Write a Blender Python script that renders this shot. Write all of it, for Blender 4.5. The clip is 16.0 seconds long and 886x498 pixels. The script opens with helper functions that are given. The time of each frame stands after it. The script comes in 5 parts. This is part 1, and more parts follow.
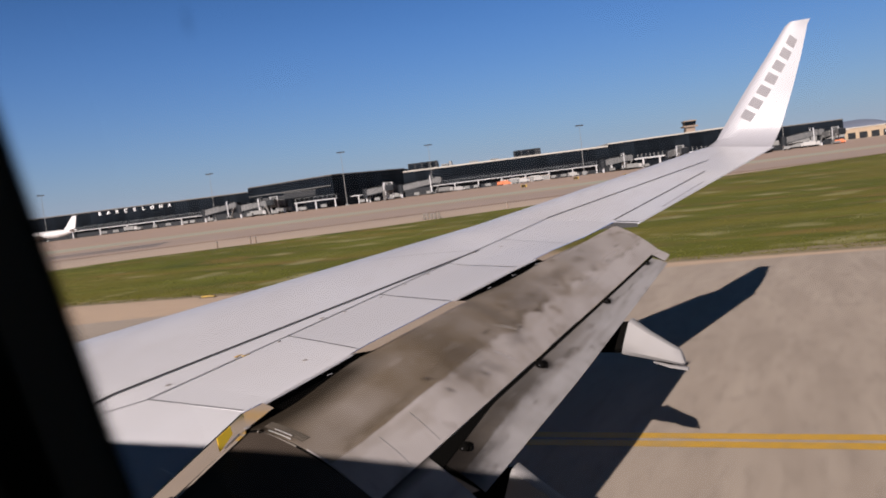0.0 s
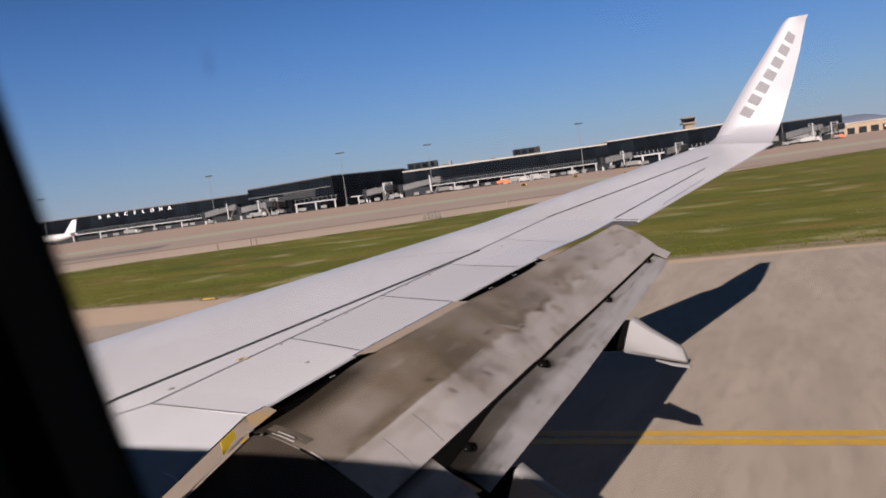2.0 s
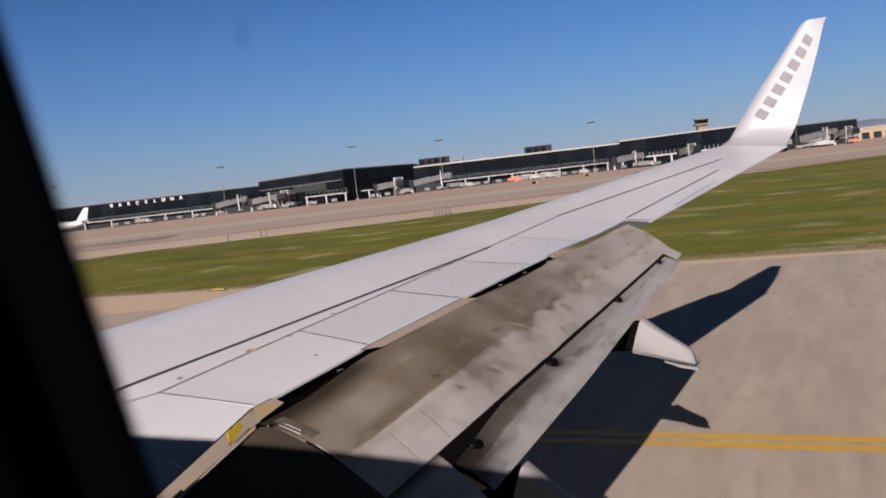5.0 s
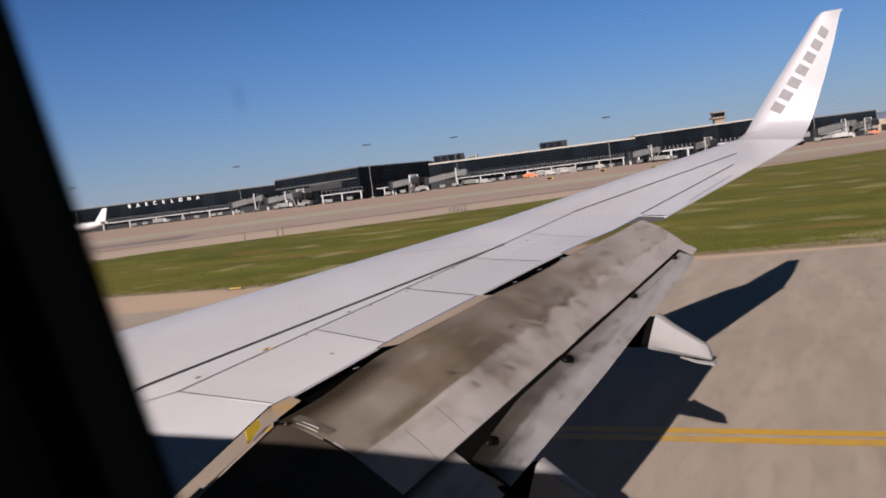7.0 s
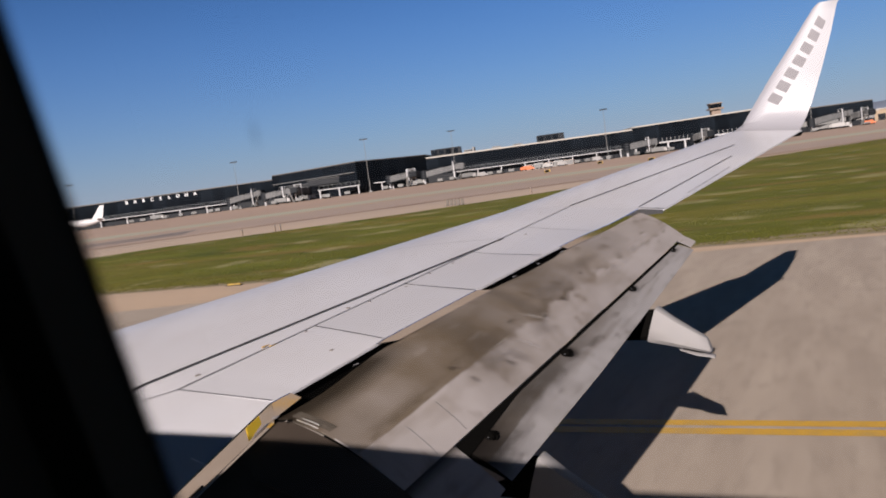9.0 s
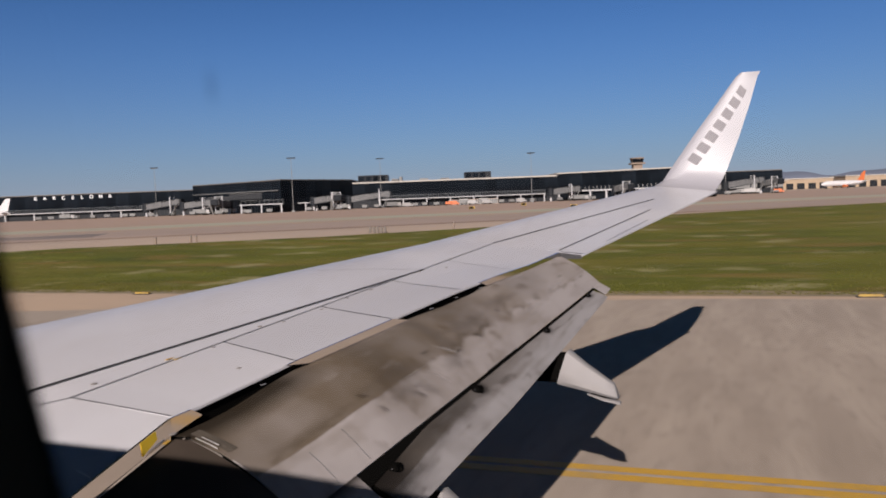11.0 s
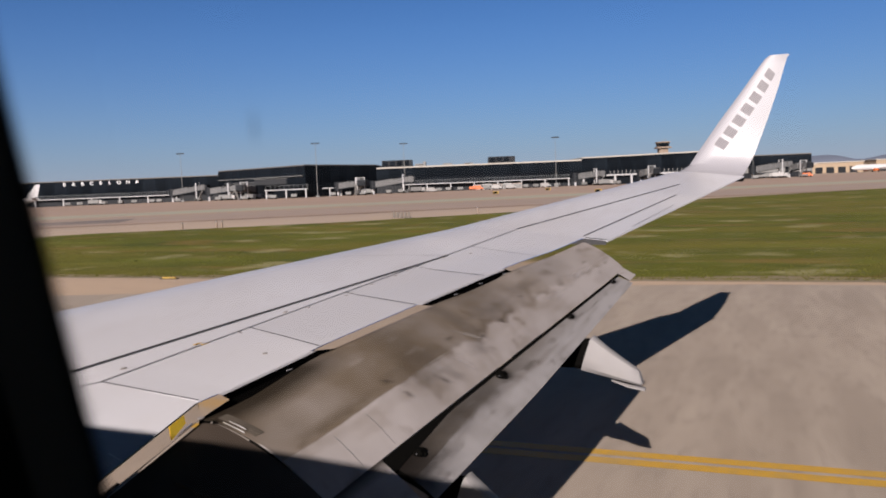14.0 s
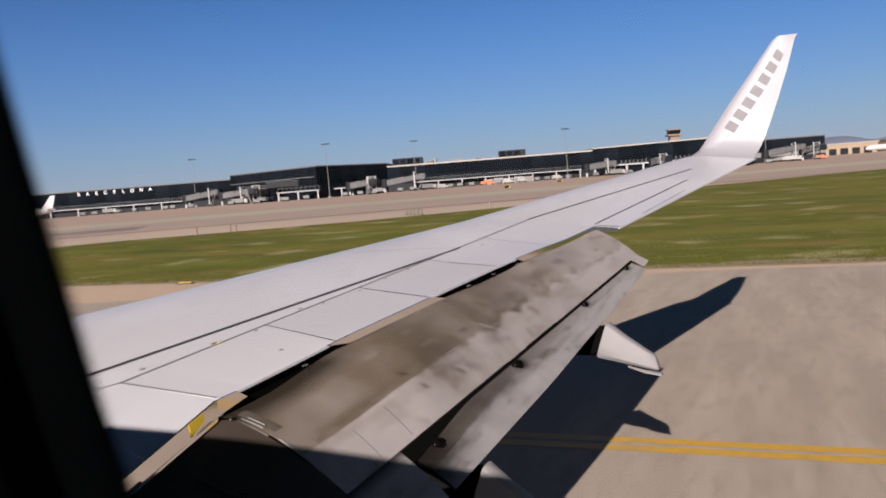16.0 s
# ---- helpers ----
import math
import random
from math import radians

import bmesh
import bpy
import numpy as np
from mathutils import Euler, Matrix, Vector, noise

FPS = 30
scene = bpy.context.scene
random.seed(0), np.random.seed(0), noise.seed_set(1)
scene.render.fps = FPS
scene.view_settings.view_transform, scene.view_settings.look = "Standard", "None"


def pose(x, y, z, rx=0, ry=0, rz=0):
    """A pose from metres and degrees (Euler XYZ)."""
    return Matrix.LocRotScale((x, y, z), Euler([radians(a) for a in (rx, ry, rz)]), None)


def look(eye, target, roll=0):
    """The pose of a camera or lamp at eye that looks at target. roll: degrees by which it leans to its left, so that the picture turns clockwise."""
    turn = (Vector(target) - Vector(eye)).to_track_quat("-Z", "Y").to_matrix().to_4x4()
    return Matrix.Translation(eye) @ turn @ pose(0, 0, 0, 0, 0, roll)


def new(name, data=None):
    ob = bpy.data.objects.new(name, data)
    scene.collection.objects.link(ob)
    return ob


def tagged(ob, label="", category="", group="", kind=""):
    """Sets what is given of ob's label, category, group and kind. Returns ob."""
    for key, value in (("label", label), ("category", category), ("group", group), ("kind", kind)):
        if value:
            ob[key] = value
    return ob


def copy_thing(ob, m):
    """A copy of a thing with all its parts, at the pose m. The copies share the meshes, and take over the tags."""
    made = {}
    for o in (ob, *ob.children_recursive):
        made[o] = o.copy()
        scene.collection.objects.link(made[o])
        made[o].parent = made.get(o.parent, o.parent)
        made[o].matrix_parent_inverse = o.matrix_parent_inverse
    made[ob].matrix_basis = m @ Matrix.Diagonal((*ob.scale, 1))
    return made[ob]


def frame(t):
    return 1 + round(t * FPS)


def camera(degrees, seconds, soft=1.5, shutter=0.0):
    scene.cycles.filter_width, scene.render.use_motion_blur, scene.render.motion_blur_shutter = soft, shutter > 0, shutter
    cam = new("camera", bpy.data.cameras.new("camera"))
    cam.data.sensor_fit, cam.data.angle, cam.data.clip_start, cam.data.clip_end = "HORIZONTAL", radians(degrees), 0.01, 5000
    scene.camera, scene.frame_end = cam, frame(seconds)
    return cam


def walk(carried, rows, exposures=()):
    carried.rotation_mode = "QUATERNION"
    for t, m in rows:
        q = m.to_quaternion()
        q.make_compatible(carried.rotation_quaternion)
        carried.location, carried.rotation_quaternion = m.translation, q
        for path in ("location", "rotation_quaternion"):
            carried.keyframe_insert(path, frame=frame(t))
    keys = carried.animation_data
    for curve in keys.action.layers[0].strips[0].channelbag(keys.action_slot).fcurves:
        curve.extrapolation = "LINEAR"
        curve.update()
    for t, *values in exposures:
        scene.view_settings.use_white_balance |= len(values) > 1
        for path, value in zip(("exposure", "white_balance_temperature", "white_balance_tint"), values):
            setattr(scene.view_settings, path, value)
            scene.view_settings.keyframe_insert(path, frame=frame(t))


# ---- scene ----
cam = camera(57.5, 16.0, soft=1.85)
# a small real aperture: the window rim by the lens is out of focus
cam.data.dof.use_dof, cam.data.dof.focus_distance, cam.data.dof.aperture_fstop = True, 14.0, 8.0
walk(cam, [
    (0.0, pose(0.013, 1.499, 3.938, 85.48, 7.11, 22.95)),
    (0.5, pose(-0.010, 1.513, 3.953, 85.62, 6.54, 22.74)),
    (1.0, pose(0.000, 1.509, 3.938, 85.66, 7.00, 22.83)),
    (1.5, pose(0.002, 1.508, 3.939, 85.36, 8.13, 23.10)),
    (2.0, pose(0.010, 1.496, 3.948, 85.45, 7.75, 22.93)),
    (2.5, pose(0.012, 1.492, 3.949, 85.26, 6.92, 22.98)),
    (3.0, pose(0.015, 1.491, 3.943, 85.43, 6.89, 23.33)),
    (3.5, pose(0.012, 1.493, 3.944, 85.25, 6.55, 23.33)),
    (3.7, pose(-0.011, 1.513, 3.950, 84.82, 7.40, 23.72)),
    (5.8, pose(0.012, 1.492, 3.946, 85.47, 6.07, 23.68)),
    (6.0, pose(0.027, 1.479, 3.957, 85.02, 7.61, 24.74)),
    (6.5, pose(0.015, 1.491, 3.949, 85.16, 6.90, 24.63)),
    (7.0, pose(0.021, 1.484, 3.957, 85.17, 7.16, 24.78)),
    (7.5, pose(0.009, 1.493, 3.957, 85.29, 7.00, 24.51)),
    (8.0, pose(0.018, 1.488, 3.952, 84.97, 7.92, 25.12)),
    (8.5, pose(0.016, 1.489, 3.957, 84.64, 8.04, 25.30)),
    (9.0, pose(0.012, 1.490, 3.969, 84.70, 7.69, 24.59)),
    (9.2, pose(-0.006, 1.504, 3.970, 85.61, 6.40, 22.57)),
    (11.3, pose(-0.015, 1.512, 3.953, 86.38, 2.15, 19.31)),
    (11.5, pose(-0.022, 1.523, 3.932, 86.35, 3.03, 19.43)),
    (12.0, pose(-0.027, 1.521, 3.950, 85.65, 2.22, 19.84)),
    (12.5, pose(-0.007, 1.504, 3.949, 85.70, 1.90, 20.00)),
    (13.0, pose(-0.012, 1.509, 3.958, 85.37, 3.02, 20.83)),
    (13.5, pose(-0.015, 1.506, 3.968, 85.18, 2.72, 21.15)),
    (14.0, pose(-0.011, 1.502, 3.971, 85.38, 2.30, 20.99)),
    (14.5, pose(-0.004, 1.502, 3.947, 85.28, 3.17, 21.12)),
    (15.0, pose(-0.001, 1.496, 3.960, 85.11, 3.05, 21.32)),
    (15.5, pose(0.003, 1.497, 3.943, 85.09, 4.31, 21.67)),
    (16.0, pose(0.012, 1.491, 3.932, 85.16, 4.44, 21.79)),
], exposures=[(0.0, 0.60, 6480, 14), (4.5, 0.58, 6480, 14), (7.5, 0.57, 6480, 14), (9.5, 0.57, 6480, 14), (11.5, 0.36, 6480, 14), (12.5, 0.41, 6480, 14), (13.0, 0.50, 6480, 14), (14.5, 0.57, 6480, 14), (16.0, 0.66, 6480, 14)])

# ---- world, sun, exposure ----
SUN_TO = Vector((-1.35, 12.35, -6.04)).normalized()
sun_elev = math.asin(-SUN_TO.z)
world = bpy.data.worlds.new("sky")
scene.world = world
world.use_nodes = True
wn = world.node_tree.nodes
sky = wn.new("ShaderNodeTexSky")
sky.sky_type, sky.sun_disc = "NISHITA", False
sky.sun_elevation, sky.sun_rotation = sun_elev, math.atan2(-SUN_TO.x, -SUN_TO.y)
sky.air_density, sky.dust_density, sky.ozone_density = 1.0, 0.5, 3.0
tone = wn.new("ShaderNodeVectorMath")
tone.operation = "MULTIPLY"
tone.inputs[1].default_value = (0.395, 0.865, 1.48)
world.node_tree.links.new(sky.outputs[0], tone.inputs[0])
# pale haze that thins out above the horizon, all round
wl_ = world.node_tree.links
where, split = wn.new("ShaderNodeTexCoord"), wn.new("ShaderNodeSeparateXYZ")
wl_.new(where.outputs["Generated"], split.inputs[0])
up = wn.new("ShaderNodeMath")
up.operation = "ABSOLUTE"
wl_.new(split.outputs[2], up.inputs[0])
fall = wn.new("ShaderNodeMath")
fall.operation = "MULTIPLY"
fall.inputs[1].default_value = -1 / 0.085
wl_.new(up.outputs[0], fall.inputs[0])
thick = wn.new("ShaderNodeMath")
thick.operation = "EXPONENT"
wl_.new(fall.outputs[0], thick.inputs[0])
some = wn.new("ShaderNodeMath")
some.operation = "MULTIPLY"
some.inputs[1].default_value = 0.74
wl_.new(thick.outputs[0], some.inputs[0])
haze = wn.new("ShaderNodeMix")
haze.data_type = "RGBA"
wl_.new(some.outputs[0], haze.inputs[0])
wl_.new(tone.outputs[0], haze.inputs[6])
haze.inputs[7].default_value = (8.6, 9.0, 10.9, 1)
# the clear sky deepens towards the zenith
deep = wn.new("ShaderNodeMapRange")
deep.interpolation_type = "SMOOTHSTEP"
deep.inputs[1].default_value, deep.inputs[2].default_value = 0.16, 0.62
wl_.new(up.outputs[0], deep.inputs[0])
dim = wn.new("ShaderNodeMix")
dim.data_type, dim.blend_type = "RGBA", "MULTIPLY"
wl_.new(deep.outputs[0], dim.inputs[0])
wl_.new(haze.outputs[2], dim.inputs[6])
dim.inputs[7].default_value = (0.30, 0.125, 0.04, 1)
wl_.new(dim.outputs[2], wn["Background"].inputs[0])
wn["Background"].inputs[1].default_value = 0.0345
sun = new("sun", bpy.data.lights.new("sun", "SUN"))
sun.data.energy, sun.data.angle, sun.data.color = 5.0, radians(0.53), (1.0, 0.91, 0.835)
sun.matrix_world = look((0, -40, 30), Vector((0, -40, 30)) + SUN_TO)


# ---- materials ----
def material(name, color, rough=0.6, metal=0.0, spots=(), bump=0.0, bump_scale=20.0, coat=0.0, spec=0.5):
    """spots: (scale, low, high, colour, amount, stretch) noise layers, in object space at real size."""
    m = bpy.data.materials.new(name)
    m.use_nodes = True
    n, l = m.node_tree.nodes, m.node_tree.links
    b = n["Principled BSDF"]
    b.inputs["Roughness"].default_value, b.inputs["Metallic"].default_value = rough, metal
    b.inputs["Coat Weight"].default_value = coat
    b.inputs["Specular IOR Level"].default_value = spec
    co = n.new("ShaderNodeTexCoord")
    rgb = n.new("ShaderNodeRGB")
    rgb.outputs[0].default_value = (*color, 1)
    last = rgb.outputs[0]
    for scale, low, high, tint, amount, stretch in spots:
        mp = n.new("ShaderNodeMapping")
        mp.inputs["Scale"].default_value = stretch
        l.new(co.outputs["Object"], mp.inputs[0])
        t = n.new("ShaderNodeTexNoise")
        t.inputs["Scale"].default_value, t.inputs["Detail"].default_value = scale, 5.0
        l.new(mp.outputs[0], t.inputs["Vector"])
        r = n.new("ShaderNodeMapRange")
        r.inputs[1].default_value, r.inputs[2].default_value = low, high
        r.inputs[3].default_value, r.inputs[4].default_value = 0.0, amount
        l.new(t.outputs[0], r.inputs[0])
        mix = n.new("ShaderNodeMix")
        mix.data_type = "RGBA"
        l.new(r.outputs[0], mix.inputs[0])
        l.new(last, mix.inputs[6])
        mix.inputs[7].default_value = (*tint, 1)
        last = mix.outputs[2]
    l.new(last, b.inputs["Base Color"])
    if bump:
        t = n.new("ShaderNodeTexNoise")
        t.inputs["Scale"].default_value, t.inputs["Detail"].default_value = bump_scale, 6.0
        l.new(co.outputs["Object"], t.inputs["Vector"])
        u = n.new("ShaderNodeBump")
        u.inputs["Strength"].default_value, u.inputs["Distance"].default_value = 1.0, bump
        l.new(t.outputs[0], u.inputs["Height"])
        l.new(u.outputs[0], b.inputs["Normal"])
    return m


ONE = (1, 1, 1)
M_WING = material("wing_paint", (0.515, 0.507, 0.532), 0.36, 0.0, [(0.35, 0.48, 0.66, (0.448, 0.452, 0.495), 0.6, (1, 0.4, 1)), (2.2, 0.56, 0.72, (0.436, 0.424, 0.441), 0.5, (1.6, 0.5, 1)), (0.7, 0.4, 0.7, (0.419, 0.403, 0.414), 0.6, (1, 0.5, 1)), (9, 0.55, 0.8, (0.404, 0.386, 0.393), 0.35, (1, 0.5, 1)), (0.5, 0.58, 0.7, (0.545, 0.528, 0.535), 0.6, ONE)])
M_WHITE = material("white_paint", (0.55, 0.535, 0.535), 0.4, 0.0, [(2, 0.45, 0.8, (0.50, 0.485, 0.485), 0.5, ONE)])
M_FAIRING = material("fairing_paint", (0.235, 0.225, 0.226), 0.68, 0.0, [(3, 0.45, 0.75, (0.30, 0.28, 0.265), 0.6, (0.5, 1, 1)), (9, 0.6, 0.8, (0.20, 0.185, 0.175), 0.5, ONE)])
M_WINGLET = material("winglet_paint", (0.283, 0.276, 0.298), 0.4, 0.0, [(1.5, 0.42, 0.75, (0.276, 0.269, 0.287), 0.7, ONE), (8, 0.5, 0.75, (0.281, 0.274, 0.292), 0.4, ONE)])
M_SEAM = material("dark_sealant", (0.03, 0.03, 0.032), 0.8)
M_GREY = material("grey_mark", (0.118, 0.108, 0.120), 0.5, 0.0, [(6, 0.4, 0.7, (0.15, 0.14, 0.15), 0.6, ONE)])
M_YELL = material("yellow_paint", (0.52, 0.30, 0.035), 0.6, 0.0, [(5, 0.45, 0.75, (0.38, 0.25, 0.07), 0.6, ONE), (0.8, 0.5, 0.7, (0.33, 0.25, 0.13), 0.5, ONE)])
def flap_material(name, base, soot, edge, deep, end_y, seed, oily=(), blur=0.06, veil=0.0):
    """Bare metal with brown soot over its front part; edge is how far along the chord the soot reaches."""
    m = material(name, base, 0.45, 0.1, [(1.2, 0.4, 0.7, tuple(c * 0.82 for c in base), 0.7, ONE), (14, 0.5, 0.8, tuple(c * 0.8 for c in base), 0.4, ONE)], spec=0.25)
    n, l = m.node_tree.nodes, m.node_tree.links
    b = n["Principled BSDF"]
    was = b.inputs["Base Color"].links[0].from_socket
    uv = n.new("ShaderNodeUVMap")
    sep = n.new("ShaderNodeSeparateXYZ")
    l.new(uv.outputs[0], sep.inputs[0])
    nz = n.new("ShaderNodeTexNoise")
    mp = n.new("ShaderNodeMapping")
    mp.inputs["Scale"].default_value = (1.6, 2.2, 1)
    mp.inputs["Location"].default_value = (seed, seed, 0)
    l.new(uv.outputs[0], mp.inputs[0])
    l.new(mp.outputs[0], nz.inputs["Vector"])
    nz.inputs["Scale"].default_value, nz.inputs["Detail"].default_value, nz.inputs["Roughness"].default_value = 1.3, 7.0, 0.6
    # chord position plus noise, the noise growing away from the inner end
    grow = n.new("ShaderNodeMapRange")
    l.new(sep.outputs[1], grow.inputs[0])
    grow.inputs[1].default_value, grow.inputs[2].default_value = 6.9, end_y
    grow.inputs[3].default_value, grow.inputs[4].default_value = 0.03, 0.95
    off = n.new("ShaderNodeMath")
    off.operation = "SUBTRACT"
    l.new(nz.outputs[0], off.inputs[0])
    off.inputs[1].default_value = 0.48
    mul = n.new("ShaderNodeMath")
    mul.operation = "MULTIPLY"
    # ragged fingers that run back along the chord
    mf = n.new("ShaderNodeMapping")
    mf.inputs["Scale"].default_value = (1.3, 7.0, 1)
    mf.inputs["Location"].default_value = (seed * 2, seed, 0)
    l.new(uv.outputs[0], mf.inputs[0])
    fing = n.new("ShaderNodeTexNoise")
    fing.inputs["Scale"].default_value, fing.inputs["Detail"].default_value = 1.0, 4.0
    l.new(mf.outputs[0], fing.inputs["Vector"])
    both = n.new("ShaderNodeMix")
    both.inputs[0].default_value = 0.22
    l.new(off.outputs[0], both.inputs[2])
    off2 = n.new("ShaderNodeMath")
    off2.operation = "SUBTRACT"
    l.new(fing.outputs[0], off2.inputs[0])
    off2.inputs[1].default_value = 0.48
    l.new(off2.outputs[0], both.inputs[3])
    l.new(both.outputs[0], mul.inputs[0])
    l.new(grow.outputs[0], mul.inputs[1])
    add = n.new("ShaderNodeMath")
    l.new(sep.outputs[0], add.inputs[0])
    l.new(mul.outputs[0], add.inputs[1])
    r = n.new("ShaderNodeMapRange")
    r.interpolation_type = "SMOOTHSTEP"
    l.new(add.outputs[0], r.inputs[0])
    wide = n.new("ShaderNodeMapRange")
    l.new(sep.outputs[1], wide.inputs[0])
    wide.inputs[1].default_value, wide.inputs[2].default_value = 7.0, 8.6
    wide.inputs[3].default_value, wide.inputs[4].default_value = 0.012, blur
    for slot, way in ((1, "SUBTRACT"), (2, "ADD")):
        lim = n.new("ShaderNodeMath")
        lim.operation = way
        lim.inputs[0].default_value = edge
        l.new(wide.outputs[0], lim.inputs[1])
        l.new(lim.outputs[0], r.inputs[slot])
    r.inputs[3].default_value, r.inputs[4].default_value = deep, 0.0
    fine = n.new("ShaderNodeTexNoise")
    fine.inputs["Scale"].default_value, fine.inputs["Detail"].default_value = 1.5, 7.0
    l.new(mp.outputs[0], fine.inputs["Vector"])
    fr = n.new("ShaderNodeMapRange")
    l.new(fine.outputs[0], fr.inputs[0])
    fr.inputs[1].default_value, fr.inputs[2].default_value = 0.3, 0.7
    least = n.new("ShaderNodeMapRange")
    l.new(sep.outputs[1], least.inputs[0])
    least.inputs[1].default_value, least.inputs[2].default_value = 6.6, 8.0
    least.inputs[3].default_value, least.inputs[4].default_value = 0.9, 0.62
    l.new(least.outputs[0], fr.inputs[3])
    fr.inputs[4].default_value = 1.0
    amt = n.new("ShaderNodeMath")
    amt.operation = "MULTIPLY"
    l.new(r.outputs[0], amt.inputs[0])
    l.new(fr.outputs[0], amt.inputs[1])
    # thinner soot towards the outer end
    thin = n.new("ShaderNodeMapRange")
    l.new(sep.outputs[1], thin.inputs[0])
    thin.inputs[1].default_value, thin.inputs[2].default_value = 7.4, 11.2
    thin.inputs[3].default_value, thin.inputs[4].default_value = 1.0, 0.22
    amt2 = n.new("ShaderNodeMath")
    amt2.operation = "MULTIPLY"
    l.new(amt.outputs[0], amt2.inputs[0])
    l.new(thin.outputs[0], amt2.inputs[1])
    mix = n.new("ShaderNodeMix")
    mix.data_type = "RGBA"
    l.new(amt2.outputs[0], mix.inputs[0])
    l.new(was, mix.inputs[6])
    mix.inputs[7].default_value = (*soot, 1)
    last = mix.outputs[2]
    # thin uneven film of soot over the whole chord, outboard of the clean inner panel
    film_y = n.new("ShaderNodeMapRange")
    film_y.interpolation_type = "SMOOTHSTEP"
    l.new(sep.outputs[1], film_y.inputs[0])
    film_y.inputs[1].default_value, film_y.inputs[2].default_value = 6.75, 7.35
    ms = n.new("ShaderNodeMapping")
    ms.inputs["Scale"].default_value, ms.inputs["Rotation"].default_value = (1.5, 3.2, 1), (0, 0, 0.5)
    l.new(uv.outputs[0], ms.inputs[0])
    patchy = n.new("ShaderNodeTexNoise")
    patchy.inputs["Scale"].default_value, patchy.inputs["Detail"].default_value = 1.0, 6.0
    l.new(ms.outputs[0], patchy.inputs["Vector"])
    pm = n.new("ShaderNodeMapRange")
    l.new(patchy.outputs[0], pm.inputs[0])
    fade = n.new("ShaderNodeMapRange")
    l.new(sep.outputs[1], fade.inputs[0])
    fade.inputs[1].default_value, fade.inputs[2].default_value = 8.4, 10.6
    fade.inputs[3].default_value, fade.inputs[4].default_value = veil * 1.5, veil * 0.25
    l.new(fade.outputs[0], pm.inputs[4])
    pm.inputs[1].default_value, pm.inputs[2].default_value = 0.36, 0.66
    pm.inputs[3].default_value = veil * 0.35
    veiled = n.new("ShaderNodeMath")
    veiled.operation = "MULTIPLY"
    l.new(film_y.outputs[0], veiled.inputs[0])
    l.new(pm.outputs[0], veiled.inputs[1])
    mv = n.new("ShaderNodeMix")
    mv.data_type = "RGBA"
    l.new(veiled.outputs[0], mv.inputs[0])
    l.new(last, mv.inputs[6])
    mv.inputs[7].default_value = (*soot, 1)
    last = mv.outputs[2]
    # dark smudges and pale scuffs, and streaks that run along the chord
    for scale, stretch, low, high, tint, much in ((1.0, (2.6, 3.2, 1), 0.58, 0.70, tuple(c * 0.8 for c in soot), 0.55), (1.0, (3.5, 1.4, 1), 0.5, 0.66, tuple(c * 1.15 for c in soot), 0.35), (1.0, (7.0, 2.6, 1), 0.60, 0.74, tuple(min(1, c * 1.1) for c in base), 0.22), (1.0, (0.7, 9.0, 1), 0.52, 0.70, tuple(c * 0.9 for c in soot), 0.12), (1.0, (1.2, 1.0, 1), 0.5, 0.72, tuple(min(1, c * 1.1) for c in base), 0.3)):
        mq = n.new("ShaderNodeMapping")
        mq.inputs["Scale"].default_value = stretch
        mq.inputs["Location"].default_value = (seed * 1.7, seed + 5, 0)
        l.new(uv.outputs[0], mq.inputs[0])
        t = n.new("ShaderNodeTexNoise")
        t.inputs["Scale"].default_value, t.inputs["Detail"].default_value = scale, 5.0
        l.new(mq.outputs[0], t.inputs["Vector"])
        q = n.new("ShaderNodeMapRange")
        l.new(t.outputs[0], q.inputs[0])
        q.inputs[1].default_value, q.inputs[2].default_value = low, high
        q.inputs[3].default_value, q.inputs[4].default_value = 0.0, much
        mx = n.new("ShaderNodeMix")
        mx.data_type = "RGBA"
        l.new(q.outputs[0], mx.inputs[0])
        l.new(last, mx.inputs[6])
        mx.inputs[7].default_value = (*tint, 1)
        last = mx.outputs[2]
    # darker ragged rim where the soot ends; inner nose painted with the gap's darkness
    rim = n.new("ShaderNodeMath")
    rim.operation = "SUBTRACT"
    l.new(add.outputs[0], rim.inputs[0])
    rim.inputs[1].default_value = edge - 0.04
    far = n.new("ShaderNodeMath")
    far.operation = "ABSOLUTE"
    l.new(rim.outputs[0], far.inputs[0])
    mr = n.new("ShaderNodeMapping")
    mr.inputs["Scale"].default_value = (5.0, 2.3, 1)
    l.new(uv.outputs[0], mr.inputs[0])
    claw = n.new("ShaderNodeTexNoise")
    claw.inputs["Scale"].default_value, claw.inputs["Detail"].default_value = 1.0, 4.0
    l.new(mr.outputs[0], claw.inputs["Vector"])
    nose = n.new("ShaderNodeMapRange")
    l.new(sep.outputs[1], nose.inputs[0])
    nose.inputs[1].default_value, nose.inputs[2].default_value = 6.7, 7.1
    nose.inputs[3].default_value, nose.inputs[4].default_value = 1.0, 0.0
    for a, a0, a1, hi, gate, g0, g1, g2, g3, tint in ((far.outputs[0], 0.0, 0.10, 0.60, claw.outputs[0], 0.50, 0.60, 0.0, 1.0, 0.62), (sep.outputs[0], 0.02, 0.22, 0.9, nose.outputs[0], 0.0, 1.0, 0.0, 1.0, 0.15)):
        near = n.new("ShaderNodeMapRange")
        l.new(a, near.inputs[0])
        near.inputs[1].default_value, near.inputs[2].default_value = a0, a1
        near.inputs[3].default_value, near.inputs[4].default_value = hi, 0.0
        let = n.new("ShaderNodeMapRange")
        l.new(gate, let.inputs[0])
